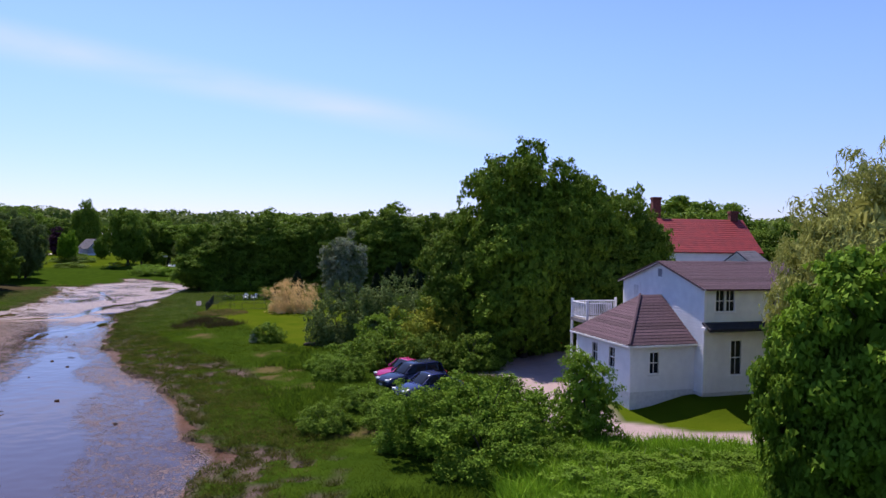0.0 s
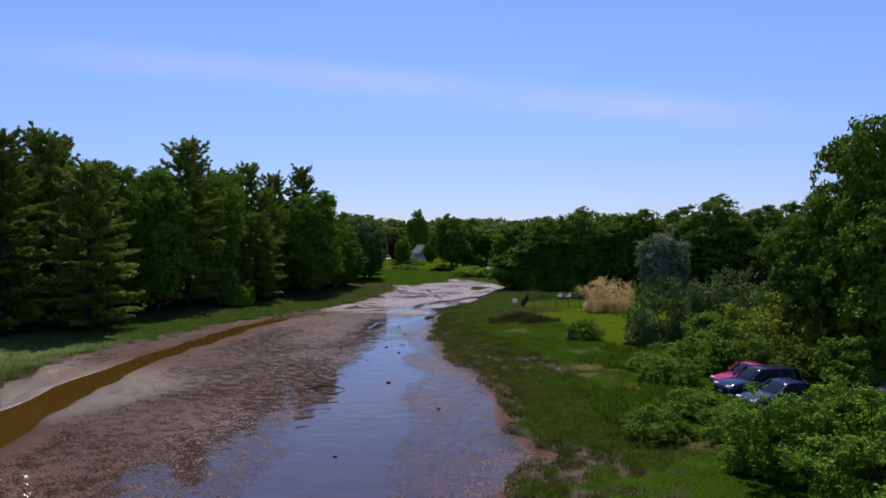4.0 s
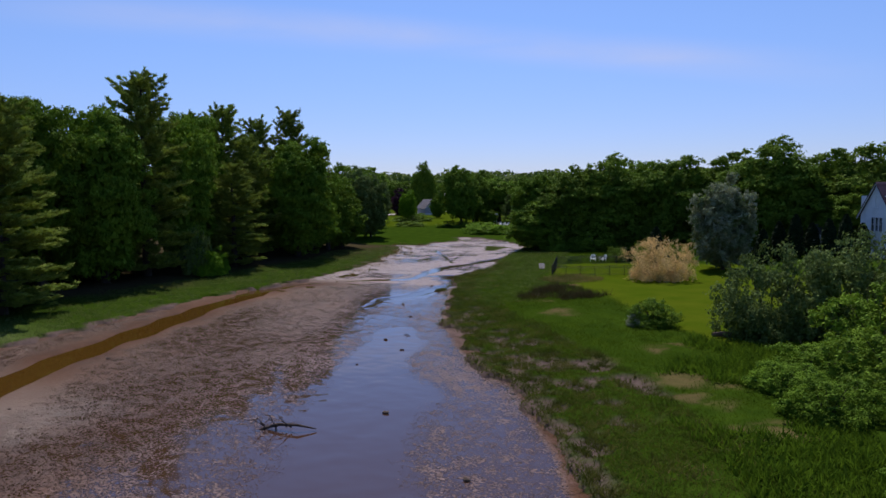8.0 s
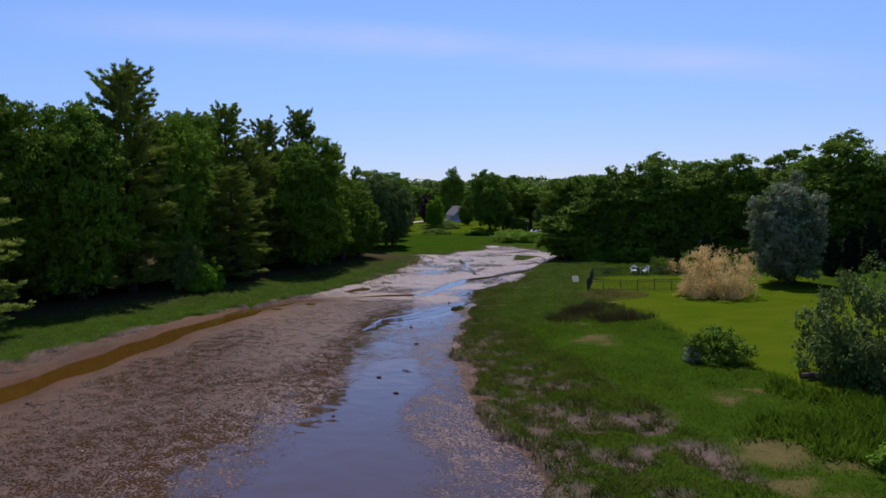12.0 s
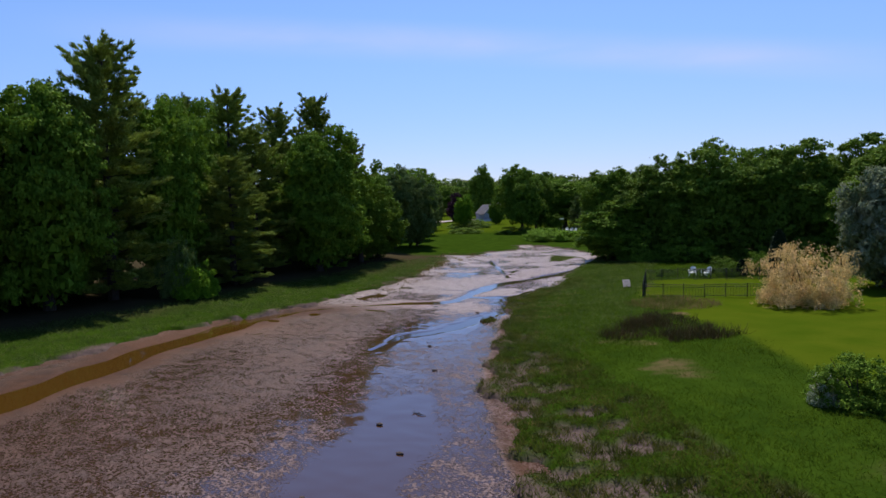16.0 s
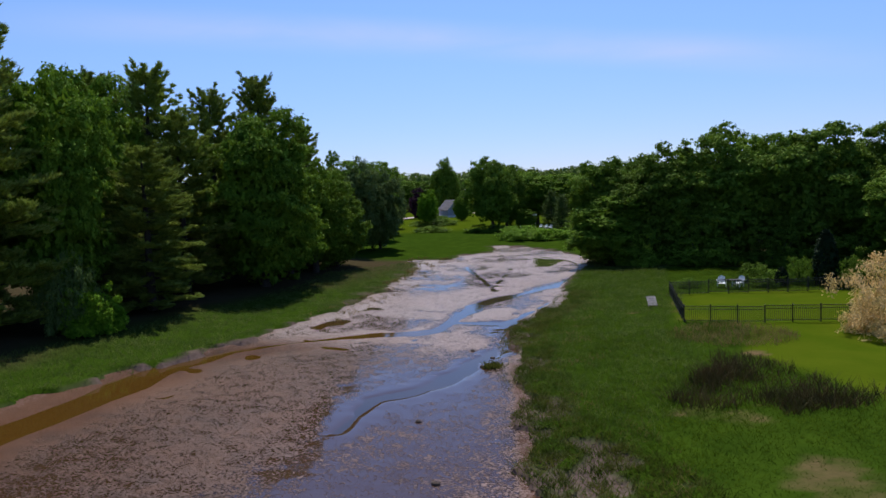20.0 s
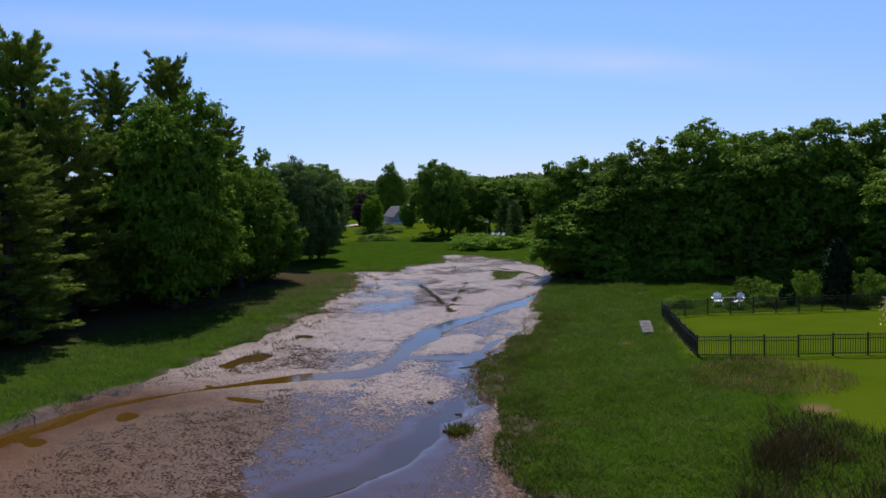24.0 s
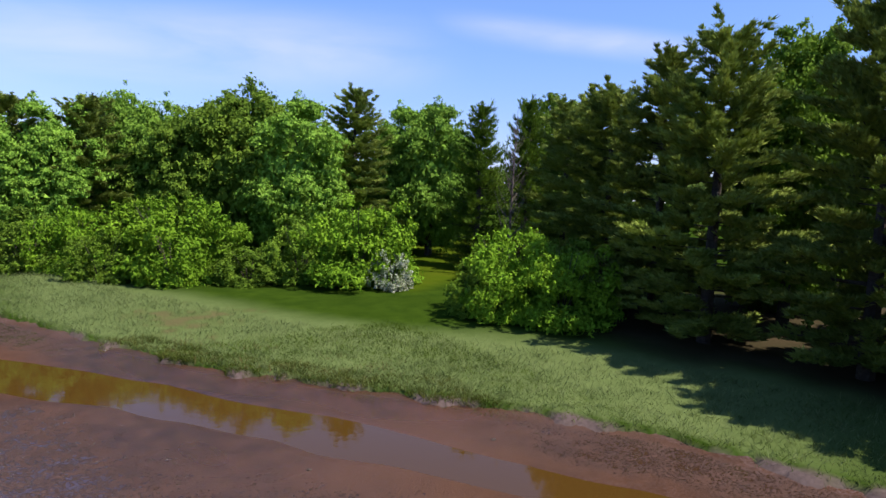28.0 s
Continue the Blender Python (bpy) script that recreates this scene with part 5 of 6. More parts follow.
x, y = scatter(5000, -63, -54, 119, 131, 10, lambda x, y, u: off_ring(x, y, [(-61.2, 129.8), (-56.8, 127.8), (-55.5, 121.1), (-57.1, 120.8)]) + 0.8 * (wave(x, y, 0.9, 51) - 0.5) < 0)
tufts("grass_island", "low green grass islet near the head of the flat", x, y, 0.16 + 0 * x, "marsh_blade_pale", 10, per=5, wide=0.05, bend=1.2)
x, y = scatter(9000, -80, -56, 82, 126, 11, lambda x, y, u: (off_ring(x, y, MUD_RING) > -2.6) & (off_ring(x, y, MUD_RING) < 1.0) & (wave(x, y, 0.8, 52) > 0.55 - 0.1 * off_ring(x, y, MUD_RING)) & (x < -56))
tufts("tussocks", "small dry clumps scattered on the edge of the mud", x, y, 0.2 + 0.15 * wave(x, y, 2, 53), "marsh_blade_dry", 11, per=4, wide=0.035)


# ---- black iron fence round the yard ----
PICKET = []


def picket_fence(pts, panel=1.52, high=1.02):
    fence = thing("fence", "black iron picket fence round the mown yard", "fence")
    for run, ((ax, ay), (bx, by)) in enumerate(zip(pts[:-1], pts[1:])):
        near = run < 2
        length = math.hypot(bx - ax, by - ay)
        k = max(1, round(length / panel))
        turn = math.atan2(by - ay, bx - ax)
        step = length / k
        for i in range(k):
            x, y = ax + (bx - ax) * i / k, ay + (by - ay) * i / k
            z = height_at(x, y)
            m = Matrix.Translation((x, y, z)) @ Matrix.Rotation(turn, 4, "Z")
            ob = part("post", box(-0.035, -0.035, -0.3, 0.035, 0.035, high + 0.08, bevel=0.008), "iron_black", fence)
            ob.matrix_basis = m
            for h in (0.12, high - 0.22, high - 0.04):
                rail = part("rail", box(0, -0.018, h - 0.016, step, 0.018, h + 0.016), "iron_black", fence)
                rail.matrix_basis = m
            n = 14
            if near:
                for j in range(1, n):
                    one = part("picket", PICKET[0] if PICKET else box(-0.011, -0.011, 0.05, 0.011, 0.011, high), "iron_black", fence)
                    PICKET[:] = [one.data]
                    one.matrix_basis = m @ Matrix.Translation((step * j / n, 0, 0))
            else:
                pick = bmesh.new()
                for j in range(1, n):
                    box(step * j / n - 0.011, -0.011, 0.05, step * j / n + 0.011, 0.011, high, pick)
                tagged(part("picket_infill", pick, "iron_black", fence), kind="stuff").matrix_basis = m
    x, y = pts[-1]
    ob = part("post", box(-0.035, -0.035, -0.3, 0.035, 0.035, high + 0.08), "iron_black", fence)
    ob.matrix_basis = Matrix.Translation((x, y, height_at(x, y)))
    return fence


picket_fence([(-23.0, 90.6), (-33.1, 87.2), (-36.4, 98.0), (-22.0, 105.0)])


# ---- slatted sign panel lying in the grass by the fence ----
def board(x, y, turn):
    z = height_at(x, y)
    t = thing("information_board", "weathered grey low slanted board on two posts", "sign", Matrix.Translation((x, y, z)) @ Matrix.Rotation(turn, 4, "Z"))
    t.matrix_basis = t.matrix_basis @ Matrix.Scale(0.72, 4)
    tilt = Matrix.Translation((0, 0, 0.55)) @ Matrix.Rotation(radians(38), 4, "X")
    part("panel", box(-0.45, -0.62, -0.03, 0.45, 0.62, 0.03, bevel=0.01, m=tilt), "weathered_wood", t)
    for k, w in ((-0.3, 0.3), (0.0, 0.36), (0.28, 0.28)):
        part("text_bar", box(-w, k - 0.035, 0.032, w, k + 0.035, 0.036, m=tilt), "roof_grey", t)
    for sx in (-0.32, 0.32):
        part("post", box(sx - 0.05, -0.05, -0.3, sx + 0.05, 0.05, 0.52, bevel=0.01), "weathered_wood", t)


board(-36.5, 93.0, radians(28))


# ---- white slatted garden chairs ----
def garden_chair(x, y, turn, label="white slatted wooden garden chair"):
    t = thing("garden_chair", label, "chair", Matrix.Translation((x, y, height_at(x, y))) @ Matrix.Rotation(turn, 4, "Z"), "white garden chairs")
    for i in range(6):
        x0 = -0.27 + i * 0.092
        part("seat_slat", box(x0, -0.28, 0.34, x0 + 0.078, 0.28, 0.37, m=Matrix.Rotation(radians(8), 4, "X")), "white_trim", t)
    for i in range(5):
        x0 = -0.26 + i * 0.106
        top = 1.02 - 0.05 * abs(i - 2)
        part("back_slat", box(x0, 0.24, 0.32, x0 + 0.095, 0.27, top, m=Matrix.Rotation(radians(-14), 4, "X") @ Matrix.Translation((0, 0.06, 0))), "white_trim", t)
    for s in (-1, 1):
        part("armrest", box(s * 0.36 - 0.07, -0.36, 0.56, s * 0.36 + 0.07, 0.36, 0.585, bevel=0.008), "white_trim", t)
        part("leg", box(s * 0.32 - 0.02, -0.34, -0.03, s * 0.32 + 0.02, -0.24, 0.56), "white_trim", t)
        part("leg", box(s * 0.32 - 0.02, 0.20, -0.03, s * 0.32 + 0.02, 0.30, 0.56), "white_trim", t)
    return t


garden_chair(-33.5, 103.4, radians(10))
garden_chair(-32.3, 103.7, radians(-25))
garden_chair(-83.2, 183.6, radians(15), "white garden chair on the far lawn")
garden_chair(-81.6, 182.4, radians(-10), "white garden chair on the far lawn")
garden_chair(-80.0, 181.2, radians(5), "white garden chair on the far lawn")


def folding_table(x, y, turn):
    t = thing("garden_table", "small dark folding table with crossed legs", "table", Matrix.Translation((x, y, height_at(x, y))) @ Matrix.Rotation(turn, 4, "Z"))
    part("tabletop", box(-0.6, -0.35, 0.70, 0.6, 0.35, 0.735, bevel=0.01), "iron_black", t)
    for s in (-1, 1):
        part("leg", tube([(-0.5, s * 0.3, -0.03), (0.5, s * 0.3, 0.70)], [0.022, 0.022], 6), "iron_black", t)
        part("leg", tube([(0.5, s * 0.26, -0.03), (-0.5, s * 0.26, 0.70)], [0.022, 0.022], 6), "iron_black", t)


folding_table(-32.5, 102.4, radians(20))


# ---- driftwood branches in the mud ----
def branch(x, y, turn, size, label):
    rng = random.Random(int(x * 7))
    bm = tube([(-0.9, 0, 0.02), (-0.2, 0.05, 0.22), (0.5, -0.05, 0.26), (1.15, 0.1, 0.10)], [0.05, 0.06, 0.05, 0.02], 7)
    for i in range(7):
        s = rng.uniform(-0.9, 0.6)
        tube([(s, 0, 0.15), (s - 0.25, rng.uniform(-0.3, 0.3), 0.3 + rng.uniform(-0.1, 0.2)), (s - 0.5, rng.uniform(-0.5, 0.5), 0.35 + rng.uniform(-0.3, 0.3))], [0.03, 0.02, 0.006], 5, bm)
    tube([(-0.3, 0, 0.2), (-0.25, -0.1, -0.25)], [0.035, 0.03], 6, bm)
    ob = part("driftwood", bm, "driftwood", None)
    ob.matrix_basis = Matrix.Translation((x, y, 0.0)) @ Matrix.Rotation(turn, 4, "Z") @ Matrix.Scale(size, 4)
    return tagged(ob, label, "driftwood")


branch(-26.0, 37.3, radians(20), 1.15, "dark forked branch stranded in the shallow water")
branch(-48.7, 32.9, radians(60), 0.5, "small bleached branch on the wet mud")
branch(-31.6, 55.4, radians(-10), 0.35, "short dark stick lying in the mud")
for k in range(34):
    r = random.Random(k)
    x, y = r.uniform(-46, -16), r.uniform(26, 100)
    if off_ring(np.array([x]), np.array([y]), MUD_RING)[0] < -1.0:
        bm = bmesh.new()
        bmesh.ops.create_icosphere(bm, subdivisions=1, radius=1.0)
        for v in bm.verts:
            v.co *= 0.8 + 0.4 * r.random()
        ob = part("stone", bm, "driftwood", None)
        s = r.uniform(0.06, 0.15)
        ob.matrix_basis = Matrix.Translation((x, y, float(mud_height(np.array([x]), np.array([y]))[0]) + s * 0.2)) @ Matrix.Diagonal((s * 1.3, s, s * 0.6, 1))
        tagged(ob, "small dark stone in the mud", "stone", "stones in the mud")


# ---- small timber and paths in the grass ----
log = part("log", tube([(-0.8, 0, 0.14), (-0.2, 0.05, 0.18), (0.5, -0.04, 0.16), (0.95, 0.05, 0.1)], [0.14, 0.17, 0.15, 0.09], 9), "driftwood", None)
log.matrix_basis = Matrix.Translation((-12.3, 60.9, height_at(-12.3, 60.9))) @ Matrix.Rotation(radians(25), 4, "Z")
tagged(log, "short brown log lying on the mown lawn", "log")
lane = [(-150, 205), (-157, 232), (-160, 246), (-158, 262), (-150, 285)]
lane_bm = bmesh.new()
lane_v = [[lane_bm.verts.new((x + s * 3.2, y, height_at(x, y) + 0.25)) for s in (-1, 1)] for x, y in lane]
for a, b in zip(lane_v[:-1], lane_v[1:]):
    lane_bm.faces.new((a[0], a[1], b[1], b[0]))
tagged(part("road", lane_bm, "gravel", None), "pale lane beyond the far meadow", "road", kind="structure")


# ---- cars ----
def rounded(ob, crease=0.35):
    """Pressed-steel softness: a subdivided surface that keeps part of its edges."""
    me = ob.data
    layer = me.attributes.new("crease_edge", "FLOAT", "EDGE")
    layer.data.foreach_set("value", np.full(len(me.edges), crease, np.float32))
    me.polygons.foreach_set("use_smooth", np.ones(len(me.polygons), bool))
    ob.modifiers.new("soft", "SUBSURF").levels = 2
    ob.modifiers["soft"].render_levels = 2
    return ob


def car(x, y, heading, paint, label, long=4.5, wide=1.78, high=1.45, suv=False):
    t = thing("car", label, "car", Matrix.Translation((x, y, height_at(x, y) + 0.02)) @ Matrix.Rotation(heading, 4, "Z"), "parked cars")
    hl, hw = long / 2, wide / 2
    hood = 0.98 if suv else 0.86
    # lower body, nose along +x, built from cross-sections
    secs = [(-hl, 0.42, hood - 0.16, 0.80), (-hl + 0.12, 0.30, hood + 0.02, 0.94), (-hl + 0.9, 0.22, hood + 0.06, 1.0), (0.2, 0.22, hood + 0.05, 1.0), (hl - 1.1, 0.22, hood, 1.0), (hl - 0.35, 0.24, hood - 0.12, 0.95), (hl - 0.04, 0.30, hood - 0.28, 0.82), (hl, 0.40, hood - 0.36, 0.74)]
    bm = bmesh.new()
    rings = []
    for sx, lo, hi, k in secs:
        w = hw * k
        ring = [(-w * 0.93, lo), (-w, lo + 0.16), (-w, hi - 0.16), (-w * 0.86, hi), (0, hi + 0.03), (w * 0.86, hi), (w, hi - 0.16), (w, lo + 0.16), (w * 0.93, lo)]
        rings.append([bm.verts.new((sx, yy, zz)) for yy, zz in ring])
    for a, b in zip(rings[:-1], rings[1:]):
        for i in range(len(a)):
            j = (i + 1) % len(a)
            bm.faces.new((a[i], a[j], b[j], b[i]))
    bm.faces.new(rings[0])
    bm.faces.new(rings[-1][::-1])
    bmesh.ops.recalc_face_normals(bm, faces=bm.faces)
    rounded(part("body", bm, paint, t))
    back = -hl + (0.25 if suv else 0.75)
    roof0, roof1 = (-hl + 0.55, 0.35) if suv else (-hl + 1.45, 0.25)
    front = hl - 1.25

    def cabin(inset, z0, z1, grow=0.0):
        bm = bmesh.new()
        lo = [(back - grow, -hw * 0.93), (front + grow, -hw * 0.90), (front + grow, hw * 0.90), (back - grow, hw * 0.93)]
        hi = [(roof0, -hw * 0.74), (roof1, -hw * 0.74), (roof1, hw * 0.74), (roof0, hw * 0.74)]
        a = [bm.verts.new((px, py, z0)) for px, py in lo]
        b = [bm.verts.new((px, py, z1)) for px, py in hi]
        for i in range(4):
            bm.faces.new((a[i], a[(i + 1) % 4], b[(i + 1) % 4], b[i]))
        bm.faces.new(b)
        bm.faces.new(a[::-1])
        bmesh.ops.recalc_face_normals(bm, faces=bm.faces)
        return bm

    rounded(part("glasshouse", cabin(0, hood - 0.06, high - 0.02), "dark_glass", t, "tinted car glass"), 0.9)
    bm = prism([(roof0 - 0.06, high - 0.075), (roof0 + 0.15, high), (roof1 - 0.2, high), (roof1 + 0.08, high - 0.08)], -hw * 0.76, hw * 0.76, "y")
    rounded(part("roof", bm, paint, t), 0.8)
    for s in (-1, 1):
        for q0, q1, r0 in ((front, roof1, 0.045), ((front + back) / 2 - 0.1, (roof0 + roof1) / 2, 0.04), (back + 0.1, roof0, 0.06)):
            part("pillar", tube([(q0, s * hw * 0.915, hood + 0.03), (q1, s * hw * 0.75, high - 0.05)], [r0, r0], 6), paint, t)
        part("wing_mirror", box(front - 0.25, s * (hw + 0.02) - 0.09, hood + 0.05, front - 0.1, s * (hw + 0.02) + 0.09, hood + 0.19, bevel=0.03), paint, t)
        part("headlight", box(hl - 0.26, s * hw * 0.62 - 0.17, hood - 0.33, hl - 0.015, s * hw * 0.62 + 0.17, hood - 0.20, bevel=0.03), "lamp_glass", t)
        part("tail_light", box(-hl - 0.015, s * hw * 0.66 - 0.14, hood - 0.20, -hl + 0.15, s * hw * 0.66 + 0.14, hood - 0.04, bevel=0.03), "paint_red", t)
        for wx_ in (hl - 0.88, -hl + 0.85):
            wheel = part("wheel", tube([(wx_, s * (hw - 0.2), 0.33), (wx_, s * (hw + 0.015), 0.33)], [0.33, 0.33], 18), "tyre", t)
            part("rim", tube([(wx_, s * (hw + 0.005), 0.33), (wx_, s * (hw + 0.03), 0.33)], [0.22, 0.20], 14), "alloy", wheel)
    part("grille", box(hl - 0.06, -hw * 0.38, 0.48, hl + 0.02, hw * 0.38, hood - 0.36, bevel=0.01), "iron_black", t)
    part("number_plate", box(hl + 0.0, -0.16, 0.38, hl + 0.03, 0.16, 0.47), "white_trim", t)
    return t


HEAD = math.atan2(-0.62, -0.78)
car(-2.2, 46.6, HEAD, "paint_magenta", "magenta hatchback parked on the grass", long=4.2)
car(-1.5, 44.4, HEAD, "paint_navy", "dark navy estate car with roof rails", long=4.7, high=1.62, suv=True)
car(-0.2, 41.9, HEAD, "paint_blue", "blue saloon car half behind a bush", long=4.5)
car(-170, 272, 0.3, "paint_white", "white car on the distant road")

# ---- houses ----
def wall_mesh(length, z0, z1, thick, holes, gable=None):
    """A wall along x from 0, its outside at y = 0, with openings through it; gable: (apex x, apex z)."""
    bm = bmesh.new()
    xs = sorted({0, length, *[h[0] for h in holes], *[h[1] for h in holes]})
    zs = sorted({z0, z1, *[h[2] for h in holes], *[h[3] for h in holes]})
    for a, b in zip(xs[:-1], xs[1:]):
        for c, d in zip(zs[:-1], zs[1:]):
            if not any(h[0] <= a and b <= h[1] and h[2] <= c and d <= h[3] for h in holes):
                box(a, 0, c, b, thick, d, bm)
    if gable:
        prism([(0, z1), (length, z1), gable], 0, thick, "y", bm)
    return bm


def siding_mesh(length, z0, z1, holes, gable=None, step=0.17):
    """Lapped boards in front of a wall, cut away at its openings."""
    bm = bmesh.new()
    z = z0
    top = gable[1] if gable else z1
    while z < top - 0.06:
        a, b = 0.0, length
        if gable and z + step > z1:
            k = (z + step - z1) / (gable[1] - z1)
            a, b = gable[0] * k, length - (length - gable[0]) * k
        cuts = sorted((h[0] - 0.09, h[1] + 0.09) for h in holes if h[2] - 0.09 < z + step * 0.6 and h[3] + 0.09 > z + step * 0.4)
        for c, d in [*cuts, (b, b)]:
            if min(c, b) - a > 0.05:
                e = min(c, b)
                vs = [bm.verts.new(p) for p in ((a, -0.045, z), (e, -0.045, z), (e, -0.006, z + step), (a, -0.006, z + step), (a, 0, z), (e, 0, z))]
                bm.faces.new((vs[0], vs[1], vs[2], vs[3]))
                bm.faces.new((vs[4], vs[5], vs[1], vs[0]))
            a = max(a, d)
        z += step
    return bm


def window_parts(parent, m, x0, x1, z0, z1, cols=2, rows=2):
    win = part("window", box(x0, 0.06, z0, x1, 0.10, z1), "dark_glass", parent, "dark window pane")
    win.matrix_basis = m
    fr = bmesh.new()
    for a, b, c, d in ((x0 - 0.09, x0, z0 - 0.05, z1 + 0.1), (x1, x1 + 0.09, z0 - 0.05, z1 + 0.1), (x0, x1, z1, z1 + 0.1), (x0, x1, z0 - 0.05, z0)):
        box(a, -0.045, c, b, 0.09, d, fr)
    part("frame", fr, "white_trim", win)
    part("sill", box(x0 - 0.14, -0.09, z0 - 0.10, x1 + 0.14, 0.02, z0 - 0.05, bevel=0.01), "white_trim", win)
    bars = bmesh.new()
    for i in range(1, cols):
        x = x0 + (x1 - x0) * i / cols
        box(x - 0.014, 0.03, z0, x + 0.014, 0.06, z1, bars)
    part("muntin", bars, "white_trim", win)
    for i in range(1, rows):
        z = z0 + (z1 - z0) * i / rows
        part("sash_rail", box(x0, 0.025, z - 0.025, x1, 0.06, z + 0.025), "white_trim", win)
    return win


def course_roof(p0, p1, q1, q0, n, mat, parent, name="roof", thick=0.10):
    """A roof plane from its eave p0-p1 to its top q0-q1, laid in n lapped courses."""
    p0, p1, q0, q1 = (Vector(v) for v in (p0, p1, q0, q1))
    up = (p1 - p0).cross(q0 - p0).normalized()
    if up.z < 0:
        up = -up
    slab = bmesh.new()
    a = [slab.verts.new(v) for v in (p0, p1, q1, q0)]
    b = [slab.verts.new(v - up * thick) for v in (p0, p1, q1, q0)]
    slab.faces.new(a)
    slab.faces.new(b[::-1])
    for i in range(4):
        slab.faces.new((a[i], a[(i + 1) % 4], b[(i + 1) % 4], b[i])[::-1])
    bmesh.ops.recalc_face_normals(slab, faces=slab.faces)
    roof = part(name, slab, mat, parent)
    for i in range(n):
        s, t = i / n, min(1.0, (i + 1.25) / n)
        bm = bmesh.new()
        lo0, lo1, hi0, hi1 = p0.lerp(q0, s), p1.lerp(q1, s), p0.lerp(q0, t), p1.lerp(q1, t)
        v = [bm.verts.new(k) for k in (lo0 + up * 0.030, lo1 + up * 0.030, hi1 + up * 0.008, hi0 + up * 0.008, lo0 + up * 0.004, lo1 + up * 0.004)]
        bm.faces.new((v[0], v[1], v[2], v[3]))
        bm.faces.new((v[4], v[5], v[1], v[0]))
        part("course", bm, mat, roof)
    return roof


def side(x, y, turn):
    return Matrix.Translation((x, y, 0)) @ Matrix.Rotation(radians(turn), 4, "Z")


def wall_part(parent, m, length, z0, z1, holes=(), gable=None, mat="clapboard", board=0.17, panes=(2, 2)):
    w = part("wall", wall_mesh(length, z0, z1, 0.18, holes, gable), mat, parent)
    w.matrix_basis = m
    part("siding", siding_mesh(length, z0, z1, holes, gable, board), mat, w)
    for h in holes:
        window_parts(parent, m, *h, cols=panes[0], rows=panes[1])
    return w


def white_house():
    h = thing("house", "white clapboard house with mauve shingle roofs", "house", Matrix.Translation((11.6, 39.3, 0)) @ Matrix.Rotation(radians(21), 4, "Z"))
    # low wing with a hipped roof
    part("foundation", box(-0.03, -0.03, 0.4, 4.35, 6.3, 2.05), "foundation", h)
    wall_part(h, side(0, 0, 0), 4.35, 2.05, 4.85, [(1.26, 1.86, 3.08, 4.28)])
    wall_part(h, side(0, 6.3, -90), 6.3, 2.05, 4.85, [(6.3 - 4.25, 6.3 - 3.6, 3.2, 4.32), (6.3 - 2.25, 6.3 - 1.62, 3.2, 4.32)])
    wall_part(h, side(4.35, 6.3, 180), 4.35, 2.05, 4.85)
    o = 0.32
    apex0, apex1 = (2.75, 3.3, 7.35), (4.34, 3.3, 7.35)
    course_roof((-o, -o, 4.78), (4.34, -o, 4.78), apex1, apex0, 17, "shingle_mauve", h)
    course_roof((-o, 6.3 + o, 4.78), (-o, -o, 4.78), apex0, (2.75, 3.302, 7.35), 17, "shingle_mauve", h)
    course_roof((4.34, 6.3 + o, 4.78), (-o, 6.3 + o, 4.78), apex0, apex1, 12, "shingle_mauve", h)
    part("ridge_cap", tube([(-o, -o, 4.83), (2.75, 3.3, 7.40)], [0.09, 0.09], 5), "shingle_mauve", h)
    part("gutter", box(-o - 0.05, -o - 0.06, 4.66, 4.34, -o, 4.76), "white_trim", h)
    part("gutter", box(-o - 0.06, -o, 4.66, -o, 6.3 + o, 4.76), "white_trim", h)
    part("corner_board", box(-0.05, -0.05, 2.05, 0.09, 0.09, 4.7), "white_trim", h)
    # main block
    part("foundation", box(4.36, -0.78, 0.4, 14.0, 7.7, 1.95), "foundation", h)
    wall_part(h, side(4.35, -0.8, 0), 9.7, 1.95, 8.1, [(1.9, 2.64, 2.96, 4.95), (0.76, 1.36, 6.72, 7.9), (1.48, 2.08, 6.72, 7.9), (4.55, 5.15, 6.72, 7.9), (5.0, 5.9, 2.2, 4.4)])
    wall_part(h, side(4.35, 7.72, -90), 8.5, 1.95, 8.1, [], (4.25, 9.42))
    wall_part(h, side(14.05, -0.8, 90), 8.5, 1.95, 8.1, [], (4.25, 9.42))
    wall_part(h, side(14.05, 7.7, 180), 9.7, 1.95, 8.1)
    course_roof((4.05, -1.15, 8.02), (14.35, -1.15, 8.02), (14.35, 3.45, 9.5), (4.05, 3.45, 9.5), 22, "shingle_mauve", h)
    course_roof((14.35, 8.05, 8.02), (4.05, 8.05, 8.02), (4.05, 3.452, 9.5), (14.35, 3.452, 9.5), 22, "shingle_mauve", h)
    part("corner_board", box(4.30, -0.86, 1.95, 4.45, -0.72, 8.0), "white_trim", h)
    for v0, v1, z0, z1 in ((-1.15, 3.45, 7.9, 9.38), (8.05, 3.45, 7.9, 9.38)):
        bm = bmesh.new()
        prism([(v0, z0), (v0, z0 + 0.12), (v1, z1 + 0.12), (v1, z1)], 4.06, 4.16, "x", bm)
        part("rake_board", bm, "white_trim", h)
    # dark pent roof between the floors
    course_roof((4.2, -1.45, 5.72), (14.2, -1.45, 5.72), (14.2, -0.82, 6.08), (4.2, -0.82, 6.08), 3, "roof_dark", h, "pent_roof")
    part("fascia", box(4.2, -1.47, 5.58, 14.2, -1.38, 5.70), "roof_dark", h)
    part("cornice", box(4.1, -1.2, 5.66, 4.4, -0.8, 5.80), "white_trim", h)
    part("gable_vent", box(4.30, 3.3, 8.5, 4.35, 3.7, 9.0), "grey_wall", h)
